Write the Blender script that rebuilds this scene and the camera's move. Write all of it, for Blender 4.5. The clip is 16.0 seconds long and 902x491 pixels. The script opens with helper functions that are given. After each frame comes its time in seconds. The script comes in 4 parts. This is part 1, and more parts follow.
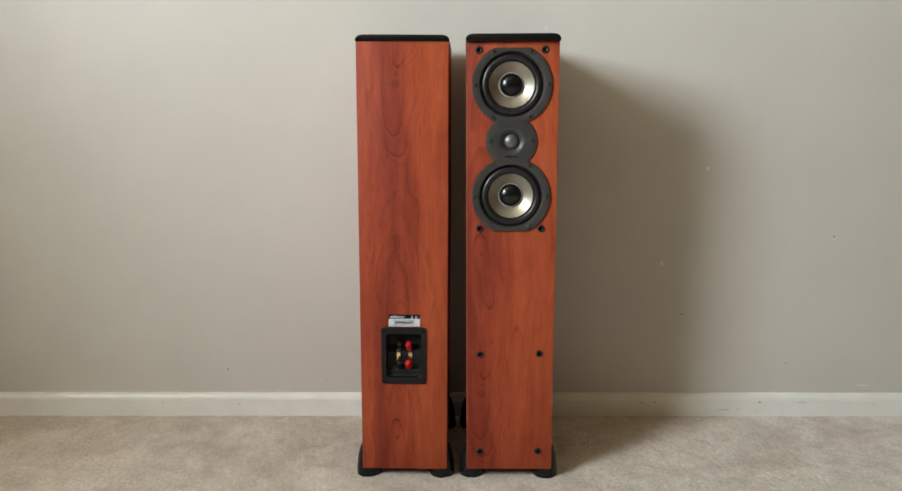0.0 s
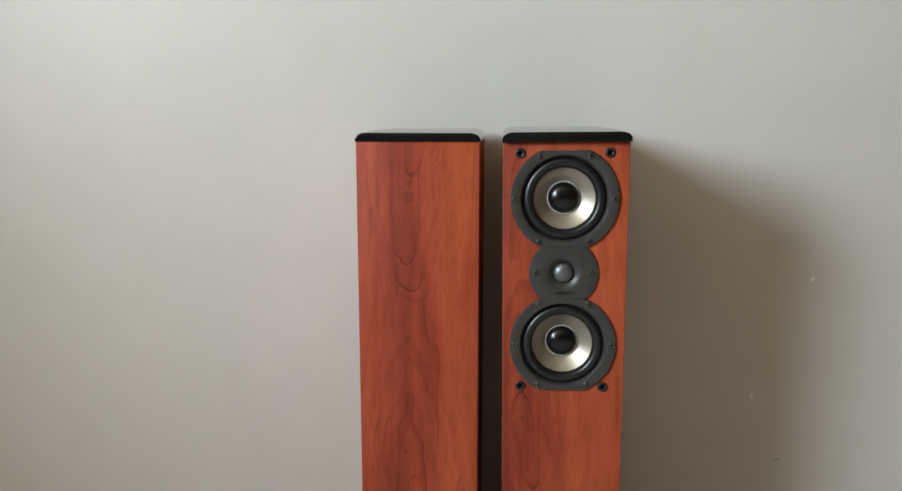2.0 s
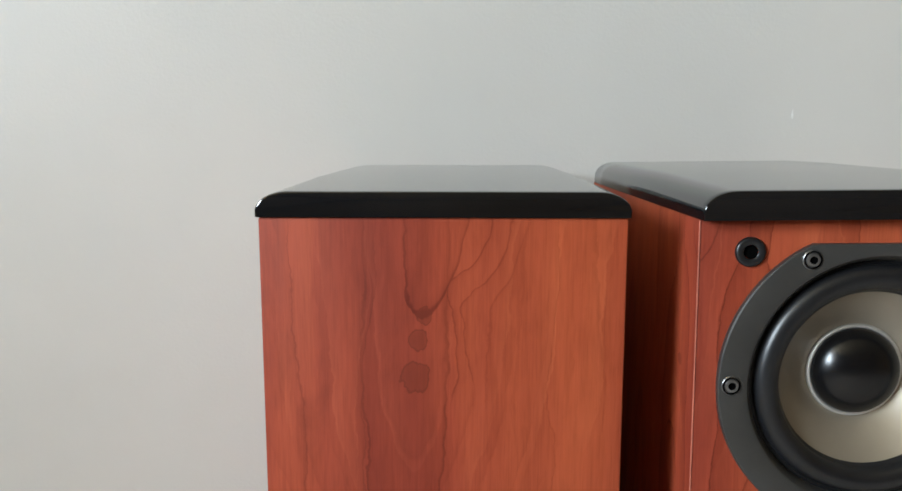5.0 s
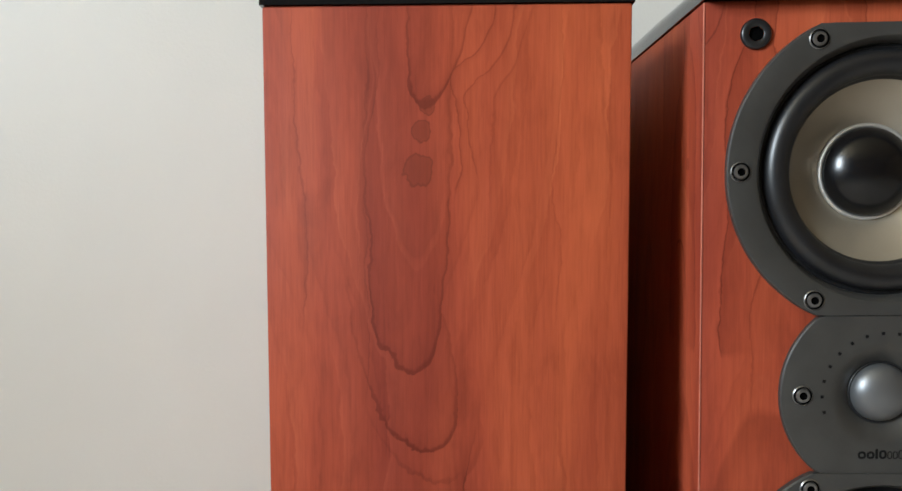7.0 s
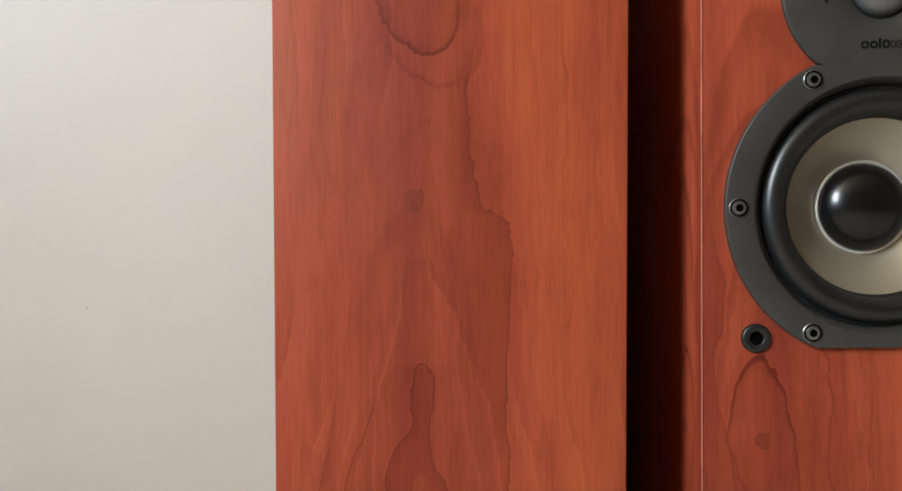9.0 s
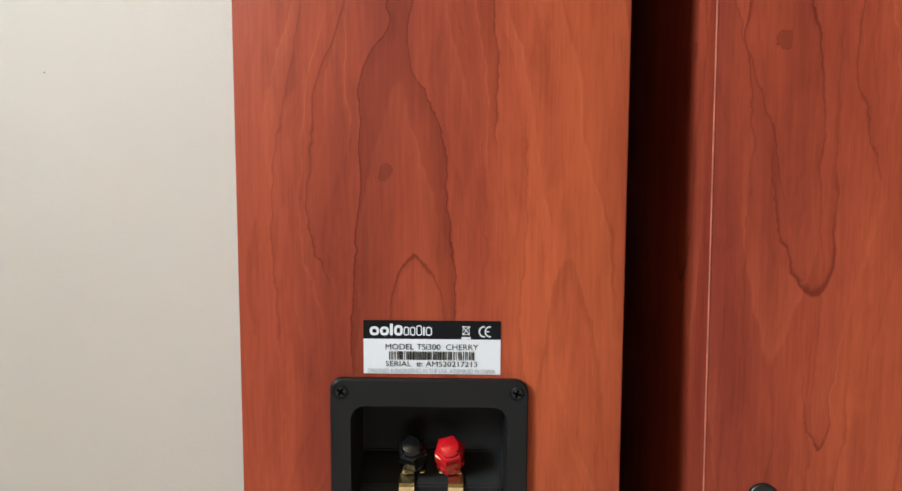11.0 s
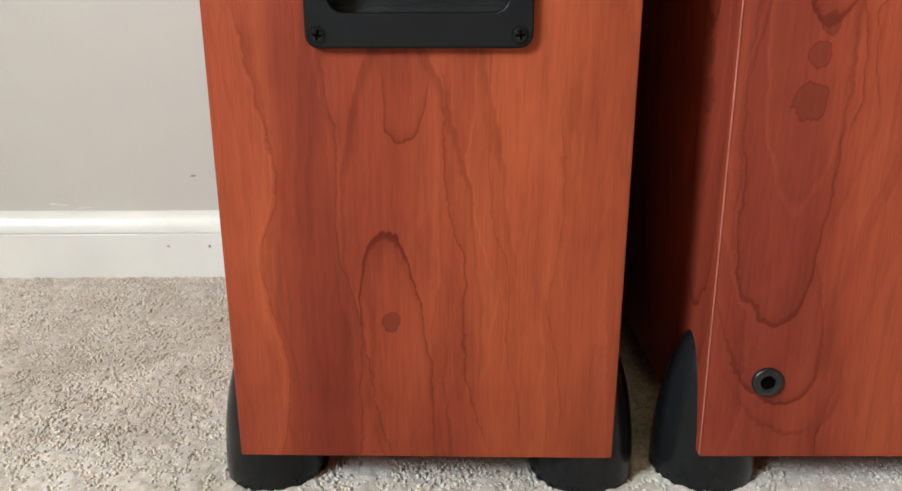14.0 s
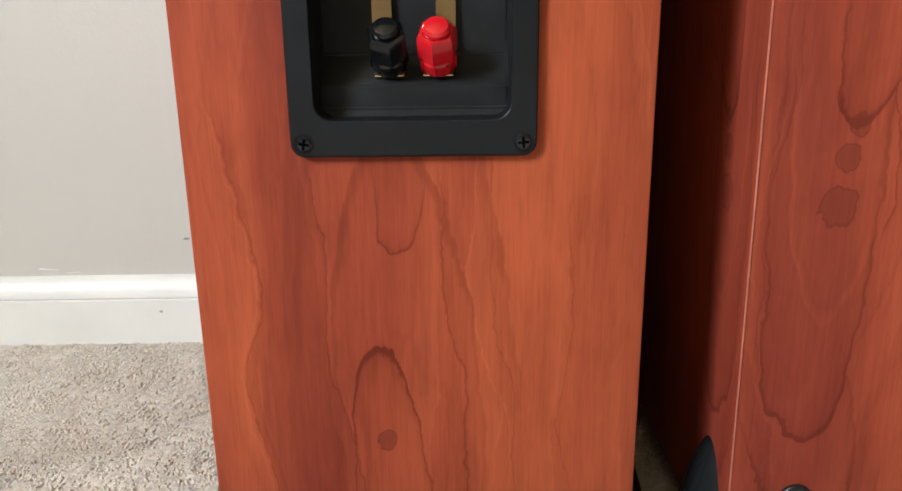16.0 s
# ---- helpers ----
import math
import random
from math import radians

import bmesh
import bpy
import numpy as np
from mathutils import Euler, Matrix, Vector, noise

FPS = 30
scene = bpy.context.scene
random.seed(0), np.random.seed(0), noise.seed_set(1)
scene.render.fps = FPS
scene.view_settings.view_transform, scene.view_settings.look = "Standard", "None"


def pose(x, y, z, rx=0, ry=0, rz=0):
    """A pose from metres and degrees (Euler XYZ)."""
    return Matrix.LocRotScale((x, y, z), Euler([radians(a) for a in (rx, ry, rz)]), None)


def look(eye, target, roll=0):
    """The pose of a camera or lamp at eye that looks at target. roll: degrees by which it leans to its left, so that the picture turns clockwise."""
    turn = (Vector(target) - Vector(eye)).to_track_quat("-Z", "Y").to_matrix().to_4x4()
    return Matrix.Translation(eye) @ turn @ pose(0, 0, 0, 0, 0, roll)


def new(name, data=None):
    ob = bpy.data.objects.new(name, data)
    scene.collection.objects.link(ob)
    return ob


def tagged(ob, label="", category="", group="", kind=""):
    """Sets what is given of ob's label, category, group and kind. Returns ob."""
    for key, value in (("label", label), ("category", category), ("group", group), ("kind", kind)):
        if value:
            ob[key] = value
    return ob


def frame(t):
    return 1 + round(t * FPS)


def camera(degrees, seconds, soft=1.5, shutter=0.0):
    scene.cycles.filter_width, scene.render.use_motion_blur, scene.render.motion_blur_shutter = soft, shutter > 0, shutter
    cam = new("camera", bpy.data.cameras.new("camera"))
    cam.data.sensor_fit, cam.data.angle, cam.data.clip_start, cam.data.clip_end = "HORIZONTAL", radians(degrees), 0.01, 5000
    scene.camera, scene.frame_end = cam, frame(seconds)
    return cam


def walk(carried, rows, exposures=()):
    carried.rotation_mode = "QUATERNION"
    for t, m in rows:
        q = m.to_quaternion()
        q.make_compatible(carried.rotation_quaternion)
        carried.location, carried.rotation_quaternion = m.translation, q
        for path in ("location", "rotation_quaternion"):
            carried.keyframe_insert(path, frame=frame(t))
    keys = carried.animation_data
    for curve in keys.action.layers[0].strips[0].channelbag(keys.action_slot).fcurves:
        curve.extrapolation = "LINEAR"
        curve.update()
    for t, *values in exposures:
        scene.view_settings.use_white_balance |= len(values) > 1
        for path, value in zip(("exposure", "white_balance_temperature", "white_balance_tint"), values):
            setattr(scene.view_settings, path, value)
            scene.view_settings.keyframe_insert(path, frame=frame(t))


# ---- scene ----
cam = camera(62.1, 16.0, 1.5)
PATH = [
    (0, look((0.028, -1.611, 0.841), (-0.004, 0.356, 0.483), 0.3)),
    (0.5, look((0.023, -1.589, 0.856), (-0.007, 0.38, 0.504), 0.5)),
    (1, look((0.009, -1.518, 0.887), (-0.038, 0.454, 0.554), 0.4)),
    (1.5, look((0.022, -1.348, 0.935), (-0.075, 0.627, 0.638), 0.2)),
    (2, look((0.028, -1.174, 1.013), (-0.102, 0.794, 0.683), 0.1)),
    (2.5, look((-0.037, -0.967, 1.062), (-0.134, 0.999, 0.709), 0.1)),
    (3, look((-0.035, -0.795, 1.079), (-0.178, 1.169, 0.728), -0.5)),
    (3.5, look((-0.037, -0.648, 1.082), (-0.183, 1.319, 0.749), -0.7)),
    (3.7, look((-0.046, -0.589, 1.084), (-0.182, 1.378, 0.754), -0.7)),
    (5.8, look((-0.094, -0.374, 0.975), (-0.111, 1.61, 0.721), 0.3)),
    (6, look((-0.091, -0.377, 0.969), (-0.131, 1.606, 0.712), 0.2)),
    (6.5, look((-0.088, -0.387, 0.933), (-0.138, 1.602, 0.73), 0.2)),
    (7, look((-0.086, -0.4, 0.879), (-0.155, 1.594, 0.749), -0.1)),
    (7.5, look((-0.084, -0.408, 0.811), (-0.163, 1.589, 0.732), -0.1)),
    (8, look((-0.083, -0.409, 0.739), (-0.167, 1.59, 0.724), -0.2)),
    (8.5, look((-0.079, -0.412, 0.696), (-0.178, 1.585, 0.66), -0.3)),
    (9, look((-0.084, -0.411, 0.647), (-0.168, 1.587, 0.593), -0.1)),
    (9.5, look((-0.074, -0.398, 0.604), (-0.184, 1.596, 0.482), -0.2)),
    (10, look((-0.082, -0.386, 0.552), (-0.156, 1.607, 0.399), -0.3)),
    (12.3, look((-0.08, -0.354, 0.377), (-0.136, 1.619, 0.054), 0.3)),
    (12.5, look((-0.08, -0.35, 0.362), (-0.137, 1.618, 0.01), 0.3)),
    (13, look((-0.08, -0.347, 0.316), (-0.135, 1.607, -0.11), 0.4)),
    (13.5, look((-0.082, -0.347, 0.273), (-0.131, 1.588, -0.231), 0.2)),
    (14, look((-0.082, -0.344, 0.242), (-0.121, 1.57, -0.335), -0.1)),
    (14.5, look((-0.082, -0.342, 0.218), (-0.109, 1.553, -0.42), -0.1)),
    (15, look((-0.083, -0.342, 0.216), (-0.106, 1.541, -0.46), 0.0)),
    (15.5, look((-0.081, -0.334, 0.235), (-0.116, 1.557, -0.414), -0.3)),
    (16, look((-0.08, -0.307, 0.277), (-0.132, 1.619, -0.261), -0.8)),
]
EXPOSURES = [(0, 0.36, 6600, 6), (1.0, 0.33, 6500, 6), (2.0, 0.28, 6200, 6), (3.5, 0.29, 6050, 6), (6, 0.45, 6150, 6), (8.5, 0.54, 6400, 6), (10, 0.68, 6450, 6), (12.5, 0.98, 6450, 6), (14.0, 0.97, 6250, 6), (14.5, 0.86, 6150, 6), (15.0, 0.76, 6100, 6), (15.5, 0.83, 6100, 6), (16, 1.10, 6150, 6)]
walk(cam, PATH, EXPOSURES)
LAMP_W = 225

# ---- light and exposure ----
world = bpy.data.worlds.new("daylight")
scene.world = world
world.use_nodes = True
wn = world.node_tree
sky = wn.nodes.new("ShaderNodeTexSky")
sky.sky_type = "NISHITA"
sky.sun_disc = False
sky.sun_elevation = radians(38)
sky.sun_rotation = radians(120)
wn.links.new(sky.outputs[0], wn.nodes["Background"].inputs[0])
wn.nodes["Background"].inputs[1].default_value = 0.1

# the room's own axes: the long wall behind the loudspeakers lies along x, the room in front of it at negative y
ROOM = Matrix.Translation((0, 0.3735, 0)) @ Matrix.Rotation(radians(1.6), 4, "Z")
LEFT, RIGHT, FRONT, CEIL = -2.06, 4.2, -6.0, 2.75
WIN_Y0, WIN_Y1, WIN_Z0, WIN_Z1 = -2.64, -1.64, 1.30, 2.66

lamp = bpy.data.lights.new("window_daylight", "AREA")
lamp.shape = "RECTANGLE"
lamp.size, lamp.size_y = WIN_Z1 - WIN_Z0, WIN_Y1 - WIN_Y0
lamp.energy = LAMP_W
lamp.color = (0.845, 0.928, 1.0)
lamp_ob = new("window_daylight", lamp)
# tilted somewhat upwards to dim the floor; no blinds are modelled
lamp_ob.matrix_world = ROOM @ pose(LEFT - 0.26, (WIN_Y0 + WIN_Y1) / 2, (WIN_Z0 + WIN_Z1) / 2, 0, -112, 0)


# ---- materials ----
class Tree:
    """Small helper that strings math nodes together."""

    def __init__(self, name):
        self.mat = bpy.data.materials.new(name)
        self.mat.use_nodes = True
        self.nt = self.mat.node_tree
        self.bsdf = self.nt.nodes["Principled BSDF"]

    def put(self, socket, v):
        if hasattr(v, "is_linked"):
            self.nt.links.new(v, socket)
        else:
            socket.default_value = v

    def m(self, op, a, b=0.0, c=0.0):
        n = self.nt.nodes.new("ShaderNodeMath")
        n.operation = op
        for i, v in enumerate((a, b, c)):
            self.put(n.inputs[i], v)
        return n.outputs[0]

    def coords(self):
        n = self.nt.nodes.new("ShaderNodeTexCoord")
        return n.outputs["Object"]

    def split(self, vec):
        n = self.nt.nodes.new("ShaderNodeSeparateXYZ")
        self.nt.links.new(vec, n.inputs[0])
        return n.outputs

    def join(self, x, y, z):
        n = self.nt.nodes.new("ShaderNodeCombineXYZ")
        for i, v in enumerate((x, y, z)):
            self.put(n.inputs[i], v)
        return n.outputs[0]

    def noise(self, vec, scale, detail=3.0, rough=0.55, distort=0.0):
        n = self.nt.nodes.new("ShaderNodeTexNoise")
        self.nt.links.new(vec, n.inputs["Vector"])
        n.inputs["Scale"].default_value = scale
        n.inputs["Detail"].default_value = detail
        n.inputs["Roughness"].default_value = rough
        n.inputs["Distortion"].default_value = distort
        return n.outputs["Fac"]

    def ramp(self, fac, stops):
        n = self.nt.nodes.new("ShaderNodeValToRGB")
        el = n.color_ramp.elements
        while len(el) < len(stops):
            el.new(0.5)
        for e, (p, c) in zip(el, stops):
            e.position = p
            e.color = (*c, 1) if len(c) == 3 else c
        self.put(n.inputs[0], fac)
        return n.outputs[0]

    def mix(self, fac, a, b, mode="MIX"):
        n = self.nt.nodes.new("ShaderNodeMix")
        n.data_type = "RGBA"
        n.blend_type = mode
        self.put(n.inputs["Factor"], fac)
        self.put(n.inputs[6], a)
        self.put(n.inputs[7], b)
        return n.outputs[2]

    def bump(self, height, strength, distance):
        n = self.nt.nodes.new("ShaderNodeBump")
        n.inputs["Strength"].default_value = strength
        n.inputs["Distance"].default_value = distance
        self.nt.links.new(height, n.inputs["Height"])
        self.nt.links.new(n.outputs[0], self.bsdf.inputs["Normal"])

    def set(self, **kw):
        for k, v in kw.items():
            self.put(self.bsdf.inputs[k.replace("_", " ")], v)
        return self.mat


def cherry(name, du, dv):
    """Printed cherry vinyl: pointed arches and loops of growth rings, knots, fine pores. The print repeats every 1.118 m. du, dv: where it begins."""
    t = Tree(name)
    xyz = t.split(t.coords())
    u = t.m("ADD", t.m("ADD", xyz[0], xyz[1]), du)
    run = t.m("ADD", xyz[2], dv)
    v = t.m("WRAP", run, 1.118, 0.0)
    wob = t.m("SUBTRACT", t.noise(t.join(t.m("MULTIPLY", u, 2.2), run, 0.0), 15.0, 2.0, 0.5), 0.5)
    jag = t.m("SUBTRACT", t.noise(t.join(t.m("MULTIPLY", u, 1.4), run, 4.0), 70.0, 3.0, 0.6), 0.5)
    fine = t.m("SUBTRACT", t.noise(t.join(u, t.m("MULTIPLY", run, 0.35), 3.0), 190.0, 2.0, 0.6), 0.5)
    uj = t.m("ADD", u, t.m("ADD", t.m("MULTIPLY", wob, 0.013), t.m("MULTIPLY", jag, 0.0060)))
    vj = t.m("ADD", v, t.m("ADD", t.m("MULTIPLY", jag, 0.010), t.m("MULTIPLY", fine, 0.0025)))
    # fine background rings running along the board
    slow = t.noise(t.join(t.m("MULTIPLY", u, 0.5), run, 7.0), 6.0, 1.0)
    off = t.m("ADD", uj, 0.016)
    side = t.m("SQRT", t.m("ADD", t.m("MULTIPLY", off, off), 0.00006))
    flame = t.m("MULTIPLY", t.m("SINE", t.m("MULTIPLY", t.m("SUBTRACT", run, 0.40), 2 * math.pi / 1.118)), 1.7)
    r = t.m("ADD", t.m("ADD", t.m("MULTIPLY", side, 58.0), flame), t.m("MULTIPLY", slow, 3.4))
    ring = t.m("FRACT", r)
    rings = t.ramp(ring, [(0.0, (0.35, 0.35, 0.35)), (0.05, (0.05, 0.05, 0.05)), (0.35, (0.0, 0.0, 0.0)), (0.85, (0.45, 0.45, 0.45)), (0.975, (1, 1, 1)), (1.0, (0.4, 0.4, 0.4))])
    some = t.ramp(t.noise(t.join(t.m("MULTIPLY", u, 1.6), run, 11.0), 9.0, 2.0), [(0.38, (0.03, 0.03, 0.03)), (0.66, (0.27, 0.27, 0.27))])
    dark = t.m("MULTIPLY", rings, some)

    def arch(u0, v0, way, width, length, power, lean, reach, amount):
        """One ring line: its tip at u0, v0; way 1 opens upwards, -1 downwards."""
        nonlocal dark
        d = t.m("MULTIPLY", t.m("WRAP", t.m("SUBTRACT", vj, v0), 0.559, -0.559), float(way))
        x = t.m("DIVIDE", t.m("SUBTRACT", t.m("SUBTRACT", uj, u0), t.m("MULTIPLY", t.m("MINIMUM", d, 0.09), lean)), width)
        k = t.m("DIVIDE", d, length)
        rise = t.m("POWER", t.m("MAXIMUM", k, 0.0), power)
        e = t.m("EXPONENT", t.m("MULTIPLY", t.m("SUBTRACT", rise, t.m("MINIMUM", t.m("MAXIMUM", t.m("MULTIPLY", k, -1.0), 0.0), 1.5)), -1.0))
        g = t.m("SUBTRACT", t.m("ADD", t.m("MULTIPLY", x, x), e), 1.0)
        f = t.ramp(t.m("ADD", t.m("MULTIPLY", g, 0.5), 0.5), [(0.0, (0.0, 0.0, 0.0)), (0.14, (0.03, 0.03, 0.03)), (0.34, (0.12, 0.12, 0.12)), (0.440, (0.34, 0.34, 0.34)), (0.472, (1, 1, 1)), (0.500, (1, 1, 1)), (0.518, (0.0, 0.0, 0.0)), (1.0, (0.0, 0.0, 0.0))])
        fade = t.m("MULTIPLY", t.m("EXPONENT", t.m("DIVIDE", t.m("MAXIMUM", d, 0.0), -reach)), amount)
        dark = t.m("MAXIMUM", dark, t.m("MULTIPLY", f, fade))

    arch(-0.0200, 0.783, 1, 0.0225, 0.030, 1.0, 0.00, 0.200, 0.74)
    arch(-0.0110, 0.740, 1, 0.0255, 0.020, 1.0, -0.20, 0.060, 0.86)
    arch(-0.0040, 0.722, 1, 0.0340, 0.024, 1.0, -0.20, 0.030, 0.45)
    arch(-0.0115, 0.926, 1, 0.0190, 0.030, 1.2, 0.16, 0.080, 0.85)
    arch(-0.0150, 0.628, -1, 0.0440, 0.120, 1.0, 0.05, 0.180, 0.26)
    arch(-0.0060, 0.706, -1, 0.0410, 0.040, 1.0, 0.02, 0.140, 0.16)
    arch(-0.0180, 0.655, -1, 0.0600, 0.150, 1.0, -0.02, 0.200, 0.20)
    arch(-0.0070, 0.423, -1, 0.0150, 0.018, 1.0, 0.00, 0.080, 0.85)
    arch(-0.0190, 0.145, -1, 0.0185, 0.028, 1.2, 0.06, 0.150, 0.95)
    arch(-0.0090, 0.188, 1, 0.0125, 0.016, 1.0, 0.05, 0.060, 0.70)
    arch(-0.0120, 0.245, -1, 0.0350, 0.070, 1.3, 0.06, 0.160, 0.55)
    arch(-0.0120, 0.280, -1, 0.0560, 0.090, 1.05, 0.05, 0.200, 0.50)
    arch(0.0010, 1.092, 1, 0.0200, 0.040, 1.0, -0.10, 0.080, 0.90)
    arch(0.0080, 1.012, 1, 0.0085, 0.020, 1.0, 0.00, 0.040, 0.80)
    arch(-0.0150, 0.330, -1, 0.0640, 0.200, 1.0, 0.03, 0.260, 0.42)
    arch(0.0700, 0.420, -1, 0.0230, 0.120, 1.0, 0.00, 0.160, 0.35)
    arch(0.0620, 1.050, -1, 0.0260, 0.090, 1.0, 0.00, 0.160, 0.45)

    pales = 0.0

    def line(pts, amount, shade=0.0, spread=0.006, is_pale=False, swell=9.0):
        """One long ring border that wanders along the board: (height, millimetres from the middle). shade: its soft darker side, positive towards +u."""
        nonlocal dark, pales
        lo, hi = min(p[0] for p in pts), max(p[0] for p in pts)
        n = t.nt.nodes.new("ShaderNodeFloatCurve")
        curve = n.mapping.curves[0]
        pts = sorted(pts)
        for i, (pv, pu) in enumerate(pts):
            at = ((pv - lo) / (hi - lo), pu / 200 + 0.5)
            if i in (0, len(pts) - 1):
                curve.points[0 if i == 0 else -1].location = at
            else:
                curve.points.new(*at)
        n.mapping.update()
        k = t.m("DIVIDE", t.m("SUBTRACT", vj, lo), hi - lo)
        t.put(n.inputs["Value"], t.m("MINIMUM", t.m("MAXIMUM", k, 0.0), 1.0))
        d = t.m("SUBTRACT", uj, t.m("MULTIPLY", t.m("SUBTRACT", n.outputs[0], 0.5), 0.2))
        core = t.m("MAXIMUM", t.m("SUBTRACT", 1.0, t.m("DIVIDE", t.m("ABSOLUTE", d), 0.00085)), 0.0)
        if shade:
            away = t.m("MULTIPLY", d, math.copysign(1.0, shade))
            soft = t.m("MULTIPLY", t.m("EXPONENT", t.m("DIVIDE", t.m("MAXIMUM", away, 0.0), -spread)), t.m("MULTIPLY", t.m("GREATER_THAN", away, 0.0), abs(shade)))
            core = t.m("MAXIMUM", core, soft)
        ends = t.m("MINIMUM", t.m("MAXIMUM", t.m("MULTIPLY", t.m("SUBTRACT", 0.5, t.m("ABSOLUTE", t.m("SUBTRACT", k, 0.5))), swell), 0.0), 1.0)
        lit = t.m("MULTIPLY", core, t.m("MULTIPLY", ends, amount))
        if is_pale:
            pales = t.m("MAXIMUM", pales, lit)
        else:
            dark = t.m("MAXIMUM", dark, lit)

    line([(0.99, 27), (0.956, 18), (0.943, 3), (0.927, 6), (0.909, 8), (0.875, 4)], 0.75, 0.35, 0.004)
    line([(0.99, 36), (0.947, 26), (0.934, 12), (0.918, 14), (0.88, 18)], 0.60, 0.35, 0.004)
    line([(0.99, 46), (0.950, 36), (0.930, 27), (0.905, 25), (0.87, 24)], 0.40, 0.4, 0.005)
    line([(0.99, 60), (0.95, 62), (0.90, 57), (0.85, 60), (0.80, 58)], 0.35, -0.4, 0.006)
    line([(0.99, -86), (0.94, -82), (0.90, -79), (0.86, -77), (0.80, -79)], 0.55, -0.4, 0.006)
    line([(0.99, -34), (0.94, -37), (0.90, -41), (0.85, -43), (0.80, -40), (0.76, -45)], 0.45, -0.5, 0.006)
    line([(0.760, 17), (0.729, 11), (0.682, 12.5), (0.657, 19), (0.650, 30), (0.628, 34), (0.600, 34), (0.55, 32), (0.46, 33)], 0.85, -0.5, 0.012)
    line([(0.70, -14), (0.67, -9), (0.64, -3), (0.60, 4), (0.58, 3)], 0.45, -0.35, 0.008)
    line([(0.60, 8), (0.55, 13), (0.515, 22), (0.46, 27), (0.40, 26)], 0.35, -0.4, 0.006)
    line([(0.56, -38), (0.54, -42), (0.507, -56), (0.47, -60), (0.428, -58), (0.40, -46)], 0.75, 0.3, 0.006)
    line([(0.58, -62), (0.53, -66), (0.48, -76), (0.44, -78), (0.36, -74)], 0.50, 0.4, 0.006)
    line([(0.50, 44), (0.44, 47), (0.40, 44), (0.34, 50), (0.30, 47)], 0.40, -0.5, 0.006)
    line([(0.26, -86), (0.213, -77), (0.188, -72), (0.165, -69), (0.131, -77), (0.095, -72), (0.063, -70), (0.0, -77)], 0.55, 0.42, 0.022)
    line([(0.25, -46), (0.213, -43), (0.18, -38), (0.141, -41), (0.10, -34), (0.063, -26), (0.01, -12)], 0.70, -0.45, 0.010)
    line([(0.23, 9), (0.19, 12), (0.163, 11), (0.128, 19), (0.095, 19), (0.055, 24), (0.02, 36)], 0.65, 0.3, 0.007)
    line([(0.26, 34), (0.18, 32), (0.147, 35), (0.123, 41), (0.09, 40), (0.05, 47), (0.01, 52)], 0.50, -0.35, 0.008)
    line([(0.22, 62), (0.16, 66), (0.11, 63), (0.06, 68), (0.01, 65)], 0.40, 0.4, 0.006)
    arch(-0.0170, 0.5700, -1, 0.0052, 0.006, 1.0, 0.00, 0.010, 1.0)
    line([(0.5715, -17), (0.567, -19.5), (0.548, -22), (0.534, -22.5), (0.524, -29), (0.507, -35), (0.46, -36), (0.43, -38), (0.36, -38)], 1.0, 0.52, 0.014, False, 40)
    line([(0.5715, -17), (0.567, -13.5), (0.552, -11), (0.520, -10.5), (0.506, -3), (0.487, 6), (0.45, 9), (0.41, 13), (0.36, 14)], 1.0, -0.52, 0.014, False, 40)
    # pale borders
    line([(0.66, -13), (0.622, -10), (0.606, -1), (0.590, 6), (0.575, 9), (0.555, 20), (0.525, 25), (0.46, 29)], 0.9, -0.35, 0.006, True)
    line([(0.64, -22), (0.613, -26), (0.594, -28), (0.569, -35), (0.529, -40), (0.46, -43)], 0.9, -0.35, 0.006, True)
    line([(0.99, -42), (0.93, -40), (0.88, -46), (0.82, -44)], 0.7, -0.3, 0.006, True)
    line([(0.55, -47), (0.52, -58), (0.48, -64), (0.43, -63), (0.38, -52)], 0.8, -0.35, 0.006, True)
    line([(0.27, -89), (0.213, -79), (0.188, -74), (0.165, -71), (0.131, -79), (0.095, -75), (0.063, -73), (0.0, -80)], 0.6, -0.45, 0.008, True)
    line([(0.26, 28), (0.213, 24), (0.175, 21), (0.136, 29), (0.10, 38), (0.06, 36)], 0.8, 0.35, 0.007, True)
    # colour: broad bands, streaks and pores
    streak = t.noise(t.join(u, t.m("MULTIPLY", run, 0.030), 1.0), 130.0, 4.0, 0.65)
    pore = t.noise(t.join(u, t.m("MULTIPLY", run, 0.055), 9.0), 520.0, 2.0, 0.6)
    broad = t.noise(t.join(u, t.m("MULTIPLY", run, 0.13), 5.0), 17.0, 2.0)
    broad = t.m("ADD", broad, t.m("MULTIPLY", t.m("SMOOTH_MIN", t.m("MAXIMUM", t.m("SUBTRACT", u, 0.005), -0.01), 0.06, 0.03), 2.6))
    # a darker band beside the heart and paler boards at the edges, with wavy borders
    edge = t.m("ADD", uj, t.m("MULTIPLY", wob, 0.012))
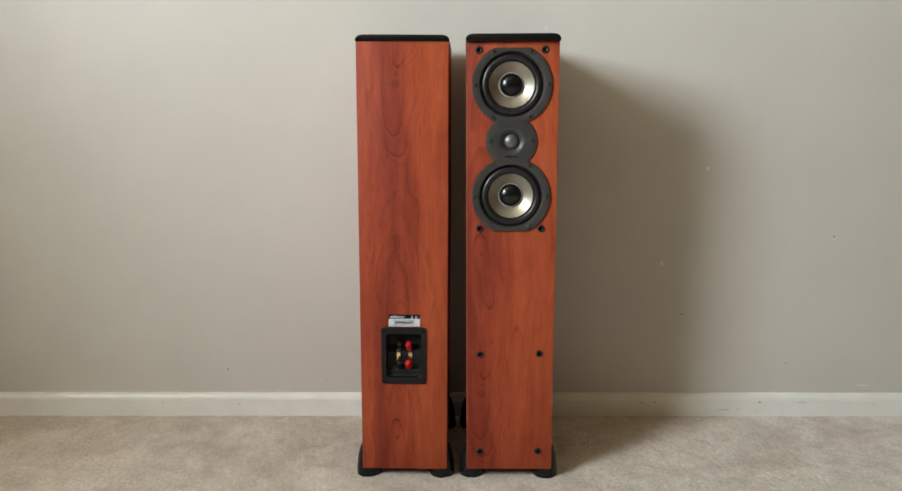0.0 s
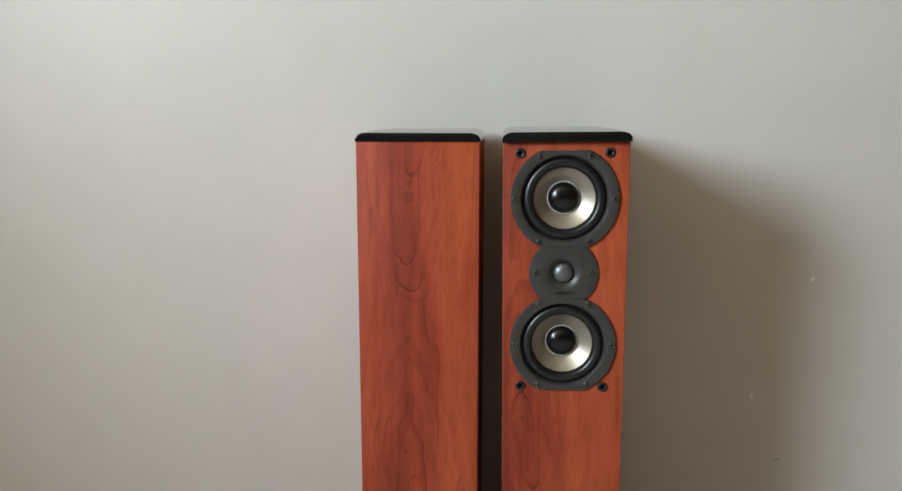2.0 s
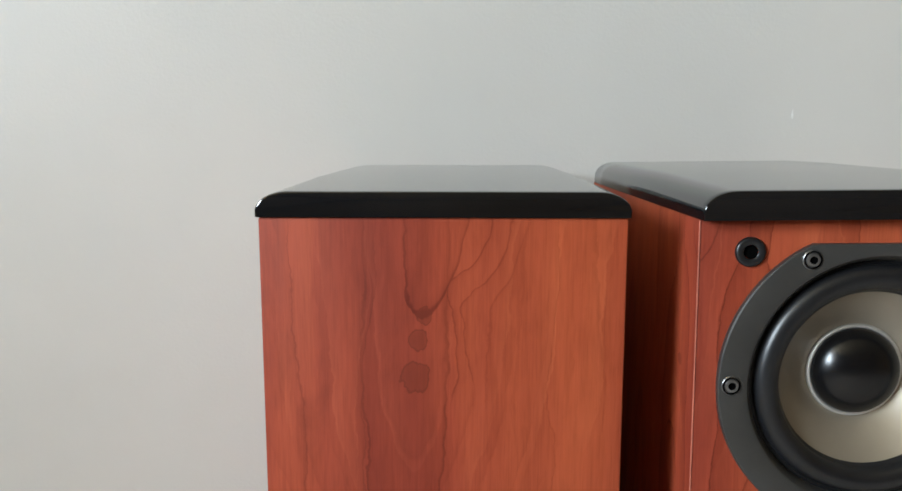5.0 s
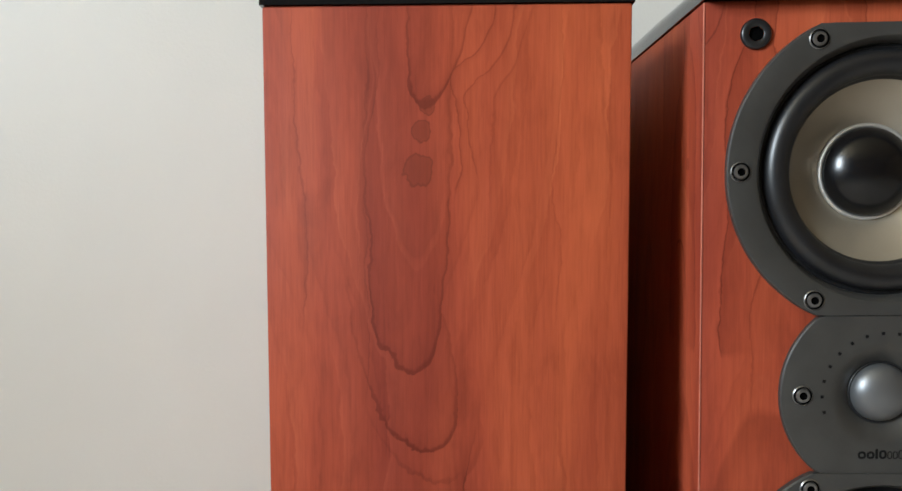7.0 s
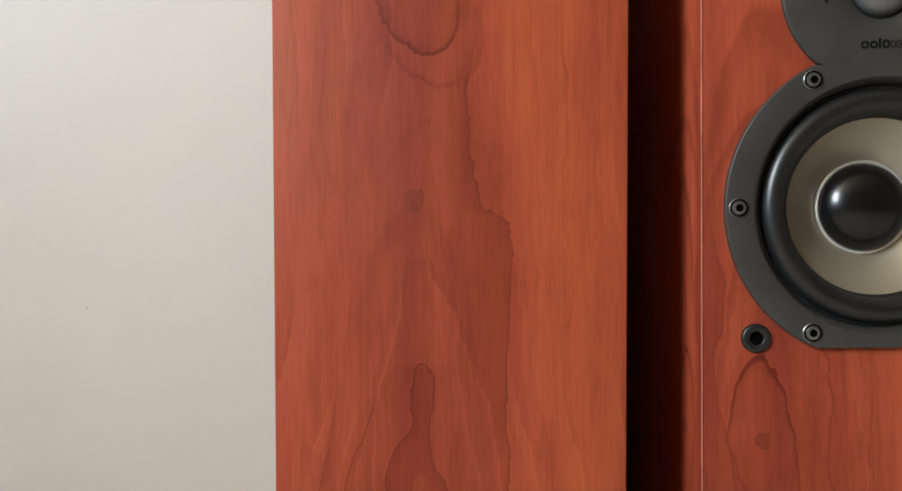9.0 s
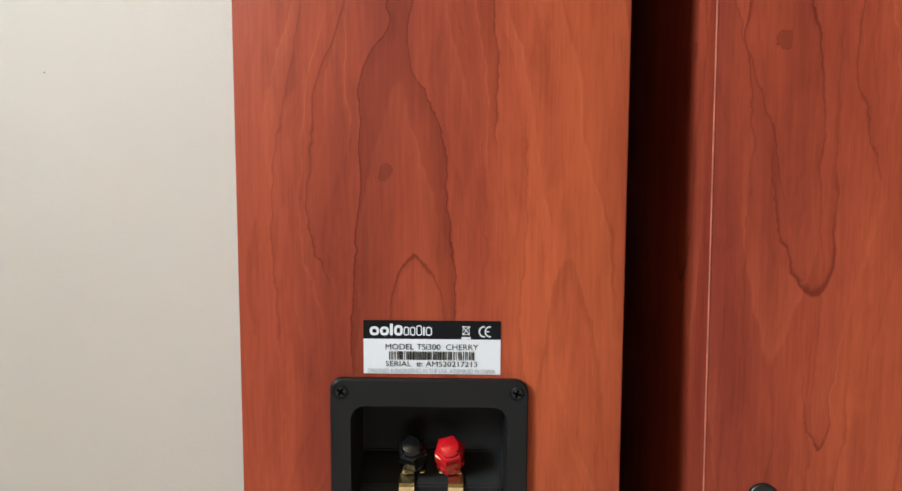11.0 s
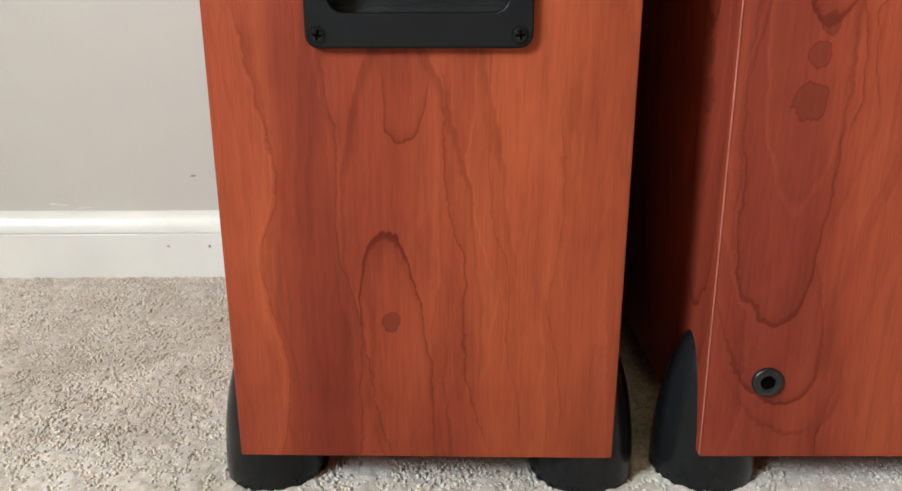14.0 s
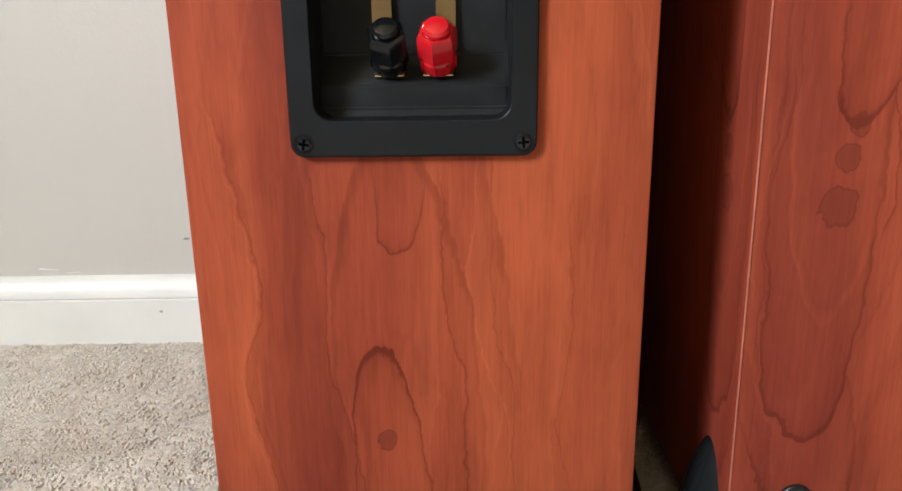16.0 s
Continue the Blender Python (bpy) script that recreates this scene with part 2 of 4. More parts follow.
    band = t.ramp(t.m("ADD", t.m("MULTIPLY", edge, 5.0), 0.5), [(0.0, (0.46, 0.46, 0.46)), (0.10, (0.46, 0.46, 0.46)), (0.135, (0.58, 0.58, 0.58)), (0.165, (0.38, 0.38, 0.38)), (0.26, (0.32, 0.32, 0.32)), (0.335, (0.47, 0.47, 0.47)), (0.56, (0.46, 0.46, 0.46)), (0.66, (0.60, 0.60, 0.60)), (0.79, (0.60, 0.60, 0.60)), (0.835, (0.80, 0.80, 0.80)), (0.87, (0.60, 0.60, 0.60)), (1.0, (0.57, 0.57, 0.57))])
    broad = t.m("ADD", broad, t.m("MULTIPLY", t.m("SUBTRACT", band, 0.5), t.m("MULTIPLY_ADD", t.m("COSINE", t.m("MULTIPLY", t.m("SUBTRACT", run, 0.12), 2 * math.pi / 1.118)), 0.34, 0.46)))
    base = t.ramp(broad, [(0.28, (0.195, 0.0315, 0.0175)), (0.50, (0.291, 0.0525, 0.0248)), (0.74, (0.398, 0.082, 0.0330))])
    base = t.mix(0.26, base, t.ramp(streak, [(0.30, (0.52, 0.46, 0.44)), (0.50, (0.84, 0.83, 0.82)), (0.70, (1.0, 1.0, 1.0))]), "MULTIPLY")
    base = t.mix(0.18, base, t.ramp(pore, [(0.36, (0.60, 0.56, 0.54)), (0.50, (0.95, 0.95, 0.95)), (0.68, (1.25, 1.25, 1.25))]), "MULTIPLY")
    blotch = t.noise(t.join(u, t.m("MULTIPLY", run, 0.30), 17.0), 62.0, 4.0, 0.62, 0.5)
    base = t.mix(0.36, base, t.ramp(blotch, [(0.32, (0.66, 0.62, 0.62)), (0.48, (0.98, 0.98, 0.98)), (0.70, (1.12, 1.15, 1.16))]), "MULTIPLY")
    # a few pale ring borders, each dying away to one side
    pale = t.m("FRACT", t.m("MULTIPLY", r, 0.63))
    pale = t.m("MULTIPLY", t.ramp(pale, [(0.0, (0, 0, 0)), (0.55, (0.05, 0.05, 0.05)), (0.90, (0.55, 0.55, 0.55)), (0.96, (1, 1, 1)), (0.985, (0, 0, 0))]), t.ramp(t.noise(t.join(t.m("MULTIPLY", u, 2.0), run, 21.0), 7.0, 2.0), [(0.42, (0, 0, 0)), (0.60, (0.85, 0.85, 0.85))]))
    base = t.mix(t.m("MAXIMUM", t.m("MULTIPLY", pale, 0.8), pales), base, t.mix(1.0, base, (1.24, 1.44, 1.40, 1), "MULTIPLY"))
    hair = t.noise(t.join(u, t.m("MULTIPLY", run, 0.030), 31.0), 1500.0, 1.0, 0.5)
    base = t.mix(0.26, base, t.ramp(hair, [(0.30, (0.70, 0.66, 0.64)), (0.46, (1.0, 1.0, 1.0)), (0.66, (1.0, 1.0, 1.0)), (0.76, (1.30, 1.42, 1.45))]), "MULTIPLY")
    col = t.mix(t.m("MULTIPLY", dark, 0.88), base, t.mix(1.0, base, (0.36, 0.26, 0.27, 1), "MULTIPLY"))
    # small knots of the print
    knots = 0.0
    for ku, kv, ks in ((-0.0125, 0.914, 0.0056), (-0.0095, 0.927, 0.0044), (-0.0145, 0.893, 0.0085), (-0.0195, 0.660, 0.0060), (-0.0165, 0.098, 0.0045), (-0.0220, 0.466, 0.0032)):
        dx = t.m("DIVIDE", t.m("SUBTRACT", t.m("ADD", u, t.m("MULTIPLY", jag, 0.008)), ku), ks)
        dz = t.m("DIVIDE", t.m("SUBTRACT", vj, kv), ks * 1.15)
        d = t.m("ADD", t.m("MULTIPLY", dx, dx), t.m("MULTIPLY", dz, dz))
        knots = t.m("MAXIMUM", knots, t.m("SUBTRACT", 1.0, t.m("MINIMUM", d, 1.0)))
    kf = t.ramp(knots, [(0.0, (0, 0, 0)), (0.06, (0.30, 0.30, 0.30)), (0.16, (0.88, 0.88, 0.88)), (0.36, (0.48, 0.48, 0.48)), (1.0, (0.55, 0.55, 0.55))])
    col = t.mix(kf, col, (0.125, 0.022, 0.011, 1))
    t.bump(streak, 0.10, 0.0006)
    rough = t.m("ADD", 0.44, t.m("MULTIPLY", streak, 0.16))
    return t.set(Base_Color=col, Roughness=rough, Specular_IOR_Level=0.12)


def paint(name, c0, c1, scale, rough, bump_scale, bump_amt, spec=0.4):
    t = Tree(name)
    p = t.coords()
    n = t.noise(p, scale, 4.0, 0.6)
    col = t.ramp(n, [(0.3, c0), (0.7, c1)])
    t.bump(t.noise(p, bump_scale, 2.0, 0.5), 0.35, bump_amt)
    return t.set(Base_Color=col, Roughness=t.m("ADD", rough - 0.05, t.m("MULTIPLY", n, 0.1)), Specular_IOR_Level=spec)


def solid(name, c, rough, metal=0.0, scale=60.0, vary=0.12, bump_amt=0.0, bump_scale=900.0, coat=0.0, spec=0.5):
    t = Tree(name)
    p = t.coords()
    n = t.noise(p, scale, 4.0, 0.6)
    lo = tuple(x * (1 - vary) for x in c)
    hi = tuple(min(1, x * (1 + vary)) for x in c)
    if bump_amt:
        t.bump(t.noise(p, bump_scale, 2.0, 0.5), 0.4, bump_amt)
    return t.set(Base_Color=t.ramp(n, [(0.3, lo), (0.7, hi)]), Roughness=t.m("ADD", rough * 0.85, t.m("MULTIPLY", n, rough * 0.3)), Metallic=metal, Coat_Weight=coat, Coat_Roughness=0.05, Specular_IOR_Level=spec)


def carpet_mat(name, tufted=False):
    t = Tree(name)
    p = t.coords()
    # patch and swirl: shading of pile brushed different ways, put into the colour
    patch = t.noise(p, 4.5, 3.0, 0.6, 0.6)
    swirl = t.noise(p, 17.0, 3.0, 0.6, 0.8)
    clump = t.noise(p, 80.0, 3.0, 0.6)
    tuft = t.noise(p, 300.0, 2.0, 0.6)
    a = t.ramp(tuft, [(0.30, (0.575, 0.518, 0.456)), (0.50, (0.685, 0.625, 0.564)), (0.70, (0.80, 0.742, 0.685))])
    a = t.mix(0.58, a, t.ramp(patch, [(0.34, (0.60, 0.57, 0.535)), (0.62, (1, 1, 1))]), "MULTIPLY")
    a = t.mix(0.60, a, t.ramp(swirl, [(0.36, (0.76, 0.73, 0.70)), (0.56, (1, 1, 1))]), "MULTIPLY")
    a = t.mix(0.30, a, t.ramp(clump, [(0.34, (0.66, 0.61, 0.56)), (0.60, (1, 1, 1))]), "MULTIPLY")
    if tufted:
        own = t.nt.nodes.new("ShaderNodeNewGeometry").outputs["Random Per Island"]
        a = t.mix(0.85, a, t.ramp(own, [(0.0, (1.00, 0.96, 0.90)), (0.30, (1.15, 1.13, 1.08)), (0.8, (1.23, 1.22, 1.17)), (1.0, (1.30, 1.29, 1.25))]), "MULTIPLY")
    t.bump(t.noise(p, 1500.0, 2.0, 0.6), 0.5, 0.0008)
    if tufted:
        t.set(Subsurface_Weight=0.6, Subsurface_Scale=0.004, Subsurface_Radius=(1.0, 0.9, 0.8))
    return t.set(Base_Color=a, Roughness=0.95, Specular_IOR_Level=0.1, Sheen_Weight=0.25, Sheen_Roughness=0.5)


M_WOOD_L = cherry("cherry_vinyl_rear", 0.0, 0.0)
M_WOOD_R = cherry("cherry_vinyl_front", 0.048, 0.687)
M_WALL = paint("greige_wall_paint", (0.540, 0.519, 0.483), (0.585, 0.564, 0.527), 2.2, 0.50, 260.0, 0.0007, 0.35)
# unseen walls: dark brown is chosen to keep bounced light low and warm
M_ROOM = paint("brown_bounce_wall", (0.20, 0.120, 0.050), (0.23, 0.145, 0.065), 2.2, 0.6, 260.0, 0.0007)
# unseen ceiling: dark tan set only to weaken and warm its bounce
M_CEIL = paint("tan_bounce_ceiling", (0.34, 0.255, 0.14), (0.37, 0.28, 0.16), 3.0, 0.8, 300.0, 0.001)
M_TRIM = paint("white_trim_paint", (0.74, 0.735, 0.71), (0.82, 0.815, 0.79), 9.0, 0.34, 40.0, 0.0004, 0.5)
M_CARPET = carpet_mat("beige_carpet")
M_TUFT = carpet_mat("beige_carpet_tufts", True)
M_GLOSS = solid("black_gloss_lacquer", (0.006, 0.006, 0.0065), 0.09, 0.0, 8.0, 0.2, 0.0, 900.0, 0.15)
M_FOOT = solid("black_satin_plastic", (0.008, 0.0085, 0.009), 0.22, 0.0, 30.0, 0.2, 0.0, spec=0.28)
M_CUP = solid("black_textured_plastic", (0.0075, 0.0078, 0.0090), 0.42, 0.0, 50.0, 0.15, 0.00012, 1400.0, spec=0.22)
# lighter than the cup: dust, plus light caught by the ledges, as colour
M_WELL = solid("dusty_lit_black_plastic", (0.0105, 0.0105, 0.0112), 0.55, 0.0, 70.0, 0.35, 0.00006, 1400.0, spec=0.22)
M_FLANGE = solid("graphite_satin_plastic", (0.047, 0.045, 0.042), 0.42, 0.3, 50.0, 0.10, 0.00015, 2200.0, spec=0.45)
M_RUBBER = solid("black_rubber", (0.008, 0.008, 0.009), 0.36, 0.0, 40.0, 0.2, spec=0.48)
M_CONE = solid("champagne_cone", (0.36, 0.32, 0.26), 0.42, 0.75, 30.0, 0.05)
M_CAPDOME = solid("black_dust_cap", (0.003, 0.003, 0.0036), 0.25, 0.0, 40.0, 0.2, spec=0.45)
M_RING = solid("silver_ring", (0.72, 0.71, 0.69), 0.55, 1.0, 40.0, 0.05)
M_DOME = solid("silver_dome", (0.15, 0.153, 0.158), 0.42, 0.7, 30.0, 0.06)
M_SCREW = solid("dark_steel", (0.20, 0.195, 0.19), 0.34, 0.85, 200.0, 0.2)
# near-black without gloss: the shade inside holes and recesses put into colour
M_HOLE_SHADE = solid("hollow_shade_black", (0.002, 0.002, 0.002), 0.9, 0.0, 60.0, 0.1, spec=0.0)
M_RED = solid("red_plastic", (0.50, 0.008, 0.014), 0.22, 0.0, 60.0, 0.08)
M_BLACK = solid("black_plastic", (0.006, 0.006, 0.0065), 0.20, 0.0, 60.0, 0.15, spec=0.36)
M_SCREWBLACK = solid("blackened_steel", (0.030, 0.030, 0.032), 0.26, 0.8, 60.0, 0.2)
M_BRASS = solid("gold_plate", (0.76, 0.60, 0.33), 0.22, 1.0, 90.0, 0.08)
M_PAPER = solid("white_label", (0.60, 0.62, 0.67), 0.5, 0.0, 60.0, 0.03)
M_INK = solid("black_ink", (0.006, 0.006, 0.007), 0.5, 0.0, 60.0, 0.1, spec=0.12)
M_GREY_INK = solid("grey_ink", (0.30, 0.30, 0.31), 0.5, 0.0, 60.0, 0.1)
M_BADGE = solid("badge_print", (0.006, 0.006, 0.006), 0.5, 0.0, 60.0, 0.1, spec=0.1)
M_SCUFF = solid("grey_scuff", (0.33, 0.32, 0.30), 0.8, 0.0, 300.0, 0.4)
# vinyl colour lightened to stand in for the highlight on a bevelled corner
M_EDGE = solid("vinyl_edge_highlight", (0.40, 0.125, 0.08), 0.4, 0.0, 40.0, 0.35)
M_CHIP = solid("bare_plaster", (0.72, 0.71, 0.68), 0.8, 0.0, 300.0, 0.1)


# ---- mesh helpers ----
def mesh_of(name, bm, material, smooth=False, angle=35):
    bmesh.ops.recalc_face_normals(bm, faces=bm.faces)
    me = bpy.data.meshes.new(name)
    bm.to_mesh(me)
    bm.free()
    me.materials.append(material)
    if smooth:
        me.polygons.foreach_set("use_smooth", [True] * len(me.polygons))
        me.set_sharp_from_angle(angle=radians(angle))
    return me


def part(name, bm, material, parent, label="", smooth=True, m=None, angle=35):
    me = bm if isinstance(bm, bpy.types.Mesh) else mesh_of(name, bm, material, smooth, angle)
    ob = new(name, me)
    ob.parent = parent
    if m is not None:
        ob.matrix_local = m
    return tagged(ob, label)


def thing(name, m, label, category, group=""):
    ob = new(name)
    ob.empty_display_size = 0.05
    ob.matrix_world = m
    return tagged(ob, label, category, group)


def box_bm(x0, x1, y0, y1, z0, z1, bevel=0.0, seg=2):
    bm = bmesh.new()
    bmesh.ops.create_cube(bm, size=1)
    for v in bm.verts:
        v.co = ((x0 + x1) / 2 + v.co.x * (x1 - x0), (y0 + y1) / 2 + v.co.y * (y1 - y0), (z0 + z1) / 2 + v.co.z * (z1 - z0))
    if bevel:
        bmesh.ops.bevel(bm, geom=list(bm.edges), offset=bevel, segments=seg, profile=0.5, affect="EDGES")
    return bm


def lathe(profile, n=64, clamp=None, bm=None, phase=0.0):
    """Turn (radius, depth) pairs about the y axis; depth grows into the cabinet. clamp: flat cuts above and below."""
    bm = bm or bmesh.new()
    rings = []
    for r, y in profile:
        if r < 1e-6:
            rings.append([bm.verts.new((0, y, 0))])
            continue
        ring = []
        for i in range(n):
            a = 2 * math.pi * (i + phase) / n
            x, z = r * math.cos(a), r * math.sin(a)
            if clamp and abs(z) > clamp:
                z = math.copysign(clamp, z)
            ring.append(bm.verts.new((x, y, z)))
        rings.append(ring)
    for a, b in zip(rings, rings[1:]):
        for i in range(n):
            j = (i + 1) % n
            if len(a) == 1:
                bm.faces.new((a[0], b[i], b[j]))
            elif len(b) == 1:
                bm.faces.new((a[i], a[j], b[0]))
            else:
                bm.faces.new((a[i], a[j], b[j], b[i]))
    return bm


def rounded_loop(w, h, r, n=6):
    pts = []
    for cx, cz, a0 in ((w / 2 - r, h / 2 - r, 0), (-w / 2 + r, h / 2 - r, 90), (-w / 2 + r, -h / 2 + r, 180), (w / 2 - r, -h / 2 + r, 270)):
        for i in range(n + 1):
            a = radians(a0 + 90 * i / n)
            pts.append((cx + r * math.cos(a), cz + r * math.sin(a)))
    return pts


def extrude_profile(profile, x0, x1):
    """A moulding: the closed (y, z) outline carried from x0 to x1."""
    bm = bmesh.new()
    a = [bm.verts.new((x0, y, z)) for y, z in profile]
    b = [bm.verts.new((x1, y, z)) for y, z in profile]
    n = len(profile)
    for i in range(n):
        j = (i + 1) % n
        bm.faces.new((a[i], a[j], b[j], b[i]))
    bm.faces.new(a)
    bm.faces.new(b[::-1])
    return bm


# ---- the room ----
def structure(name, bm, material, label="", smooth=False):
    ob = new(name, mesh_of(name, bm, material, smooth))
    ob.matrix_world = ROOM
    return tagged(ob, label, kind="structure")


wall = structure("wall_north", box_bm(LEFT - 0.12, RIGHT + 0.12, 0, 0.12, -0.05, CEIL), M_WALL, "smooth greige painted wall with small scuffs")
# walls out of view, added to close the room and hold down bounce
structure("wall_east", box_bm(RIGHT, RIGHT + 0.12, FRONT, 0, -0.05, CEIL), M_ROOM, "unseen wall, browned to dim and warm the bounce")
structure("wall_south", box_bm(LEFT - 0.12, RIGHT + 0.12, FRONT - 0.12, FRONT, -0.05, CEIL), M_ROOM, "unseen wall, browned to dim and warm the bounce")
west = bmesh.new()
for y0, y1, z0, z1 in ((FRONT, WIN_Y0, -0.05, CEIL), (WIN_Y1, 0, -0.05, CEIL), (WIN_Y0, WIN_Y1, -0.05, WIN_Z0), (WIN_Y0, WIN_Y1, WIN_Z1, CEIL)):
    b = box_bm(LEFT - 0.22, LEFT, y0, y1, z0, z1)
    tmp = bpy.data.meshes.new("tmp")
    b.to_mesh(tmp)
    b.free()
    west.from_mesh(tmp)
    bpy.data.meshes.remove(tmp)
structure("wall_west", west, M_ROOM, "unseen wall with a window opening, browned to dim the bounce")
structure("ceiling", box_bm(LEFT - 0.12, RIGHT + 0.12, FRONT - 0.12, 0.12, CEIL, CEIL + 0.1), M_CEIL, "unseen ceiling, dark tan to hold down the bounce")
structure("floor", box_bm(LEFT - 0.12, RIGHT + 0.12, FRONT - 0.12, 0.0, -0.05, -0.0030), M_CARPET, "floor under beige wall-to-wall carpet")

window = structure("window_1", box_bm(LEFT - 0.015, LEFT + 0.012, WIN_Y0 - 0.07, WIN_Y0, WIN_Z0 - 0.07, WIN_Z1 + 0.07, 0.003), M_TRIM, "white painted window casing")
for y0, y1, z0, z1 in ((WIN_Y1, WIN_Y1 + 0.07, WIN_Z0 - 0.07, WIN_Z1 + 0.07), (WIN_Y0, WIN_Y1, WIN_Z1, WIN_Z1 + 0.07), (WIN_Y0, WIN_Y1, WIN_Z0 - 0.07, WIN_Z0)):
    part("window_frame", box_bm(LEFT - 0.015, LEFT + 0.012, y0, y1, z0, z1, 0.003), M_TRIM, window)

# baseboard: flat board below, a moulded cap with a shadow groove above
BB = [(0.0, -0.009), (-0.0135, -0.009), (-0.0135, 0.0422), (-0.0122, 0.0430), (-0.0122, 0.0438), (-0.0136, 0.0446), (-0.0132, 0.0472),
      (-0.0120, 0.0515), (-0.0104, 0.0553), (-0.0084, 0.0588), (-0.0057, 0.0614), (-0.0024, 0.0631), (0.0, 0.0635)]
baseboard = structure("baseboard", extrude_profile(BB, LEFT, RIGHT), M_TRIM, "white painted moulded baseboard with dings", True)


# small scuffs and chips on wall and baseboard: place along the wall, height, size, turn
def flake(parent, name, x, y, z, w, h, turn, material, seed):
    rnd = random.Random(seed)
    bm = bmesh.new()
    n = 9
    ring = []
    for i in range(n):
        a = 2 * math.pi * i / n
        k = rnd.uniform(0.6, 1.15)
        px, pz = w / 2 * k * math.cos(a), h / 2 * k * math.sin(a)
        c, s = math.cos(radians(turn)), math.sin(radians(turn))
        ring.append(bm.verts.new((x + px * c - pz * s, y - 0.0003, z + px * s + pz * c)))
    top = bm.verts.new((x, y - 0.0009, z))
    for i in range(n):
        bm.faces.new((ring[i], ring[(i + 1) % n], top))
    return part(name, bm, material, parent)


for i, (x, z, w, h, turn, kind) in enumerate((
        (0.676, 0.690, 0.008, 0.013, -20, 1), (0.568, 0.432, 0.009, 0.016, 15, 1), (0.630, 0.291, 0.012, 0.005, 5, 0), (1.030, 0.508, 0.013, 0.005, -35, 0),
        (0.237, 1.047, 0.003, 0.010, 0, 1), (0.265, 0.991, 0.003, 0.013, 10, 1), (-0.346, 0.098, 0.007, 0.003, 0, 0), (-0.620, 0.130, 0.005, 0.014, 20, 0),
        (0.930, 0.150, 0.010, 0.004, 0, 0), (-0.48, 0.070, 0.024, 0.0022, -4, 1), (-0.455, 0.0665, 0.016, 0.0015, 3, 1), (0.60, 0.15, 0.003, 0.003, 0, 1), (0.65, 0.155, 0.002, 0.003, 0, 1),
        (-0.50, 0.560, 0.003, 0.002, 0, 0), (1.15, 0.085, 0.050, 0.003, -4, 1))):
    flake(wall, "paint_chip" if kind else "scuff", x, 0, z, w, h, turn, M_CHIP if kind else M_SCUFF, i)
for i, (x, z, w, h, turn) in enumerate(((-0.372, 0.031, 0.0035, 0.003, 0), (-0.332, 0.031, 0.003, 0.003, 0), (-0.59, 0.034, 0.009, 0.002, -8), (-0.80, 0.037, 0.004, 0.003, 0),
                                        (0.565, 0.040, 0.008, 0.004, 0), (0.62, 0.026, 0.005, 0.003, 0), (0.76, 0.018, 0.040, 0.0022, 5), (0.80, 0.020, 0.008, 0.002, 0),
                                        (0.86, 0.040, 0.010, 0.005, 0), (0.855, 0.014, 0.002, 0.008, 0), (0.98, 0.040, 0.030, 0.0015, 0), (0.53, 0.039, 0.022, 0.0015, 0), (0.35, 0.040, 0.015, 0.0015, 0), (1.18, 0.036, 0.005, 0.003, 0))):
    flake(baseboard, "scuff", x, -0.0135, z, w, h, turn, M_SCUFF, 50 + i)


# ---- loudspeakers ----
W, D, Z0, Z1 = 0.1950, 0.330, 0.022, 0.980


def cabinet_body(holes):
    """A wrapped box whose facing panel has openings; each hole is a closed loop of (x, z)."""
    bm = box_bm(-W / 2, W / 2, 0, D, Z0, Z1, 0.0016, 2)
    front = max((f for f in bm.faces if f.normal.y < -0.99), key=lambda f: f.calc_area())
    edges = list(front.edges)
    bmesh.ops.delete(bm, geom=[front], context="FACES_ONLY")
    edges = [e for e in edges if e.is_valid]
    for loop in holes:
        vs = [bm.verts.new((x, 0, z)) for x, z in loop]
        edges += [bm.edges.new((vs[i], vs[(i + 1) % len(vs)])) for i in range(len(vs))]
    bmesh.ops.triangle_fill(bm, use_beauty=True, use_dissolve=False, edges=edges)
    return bm


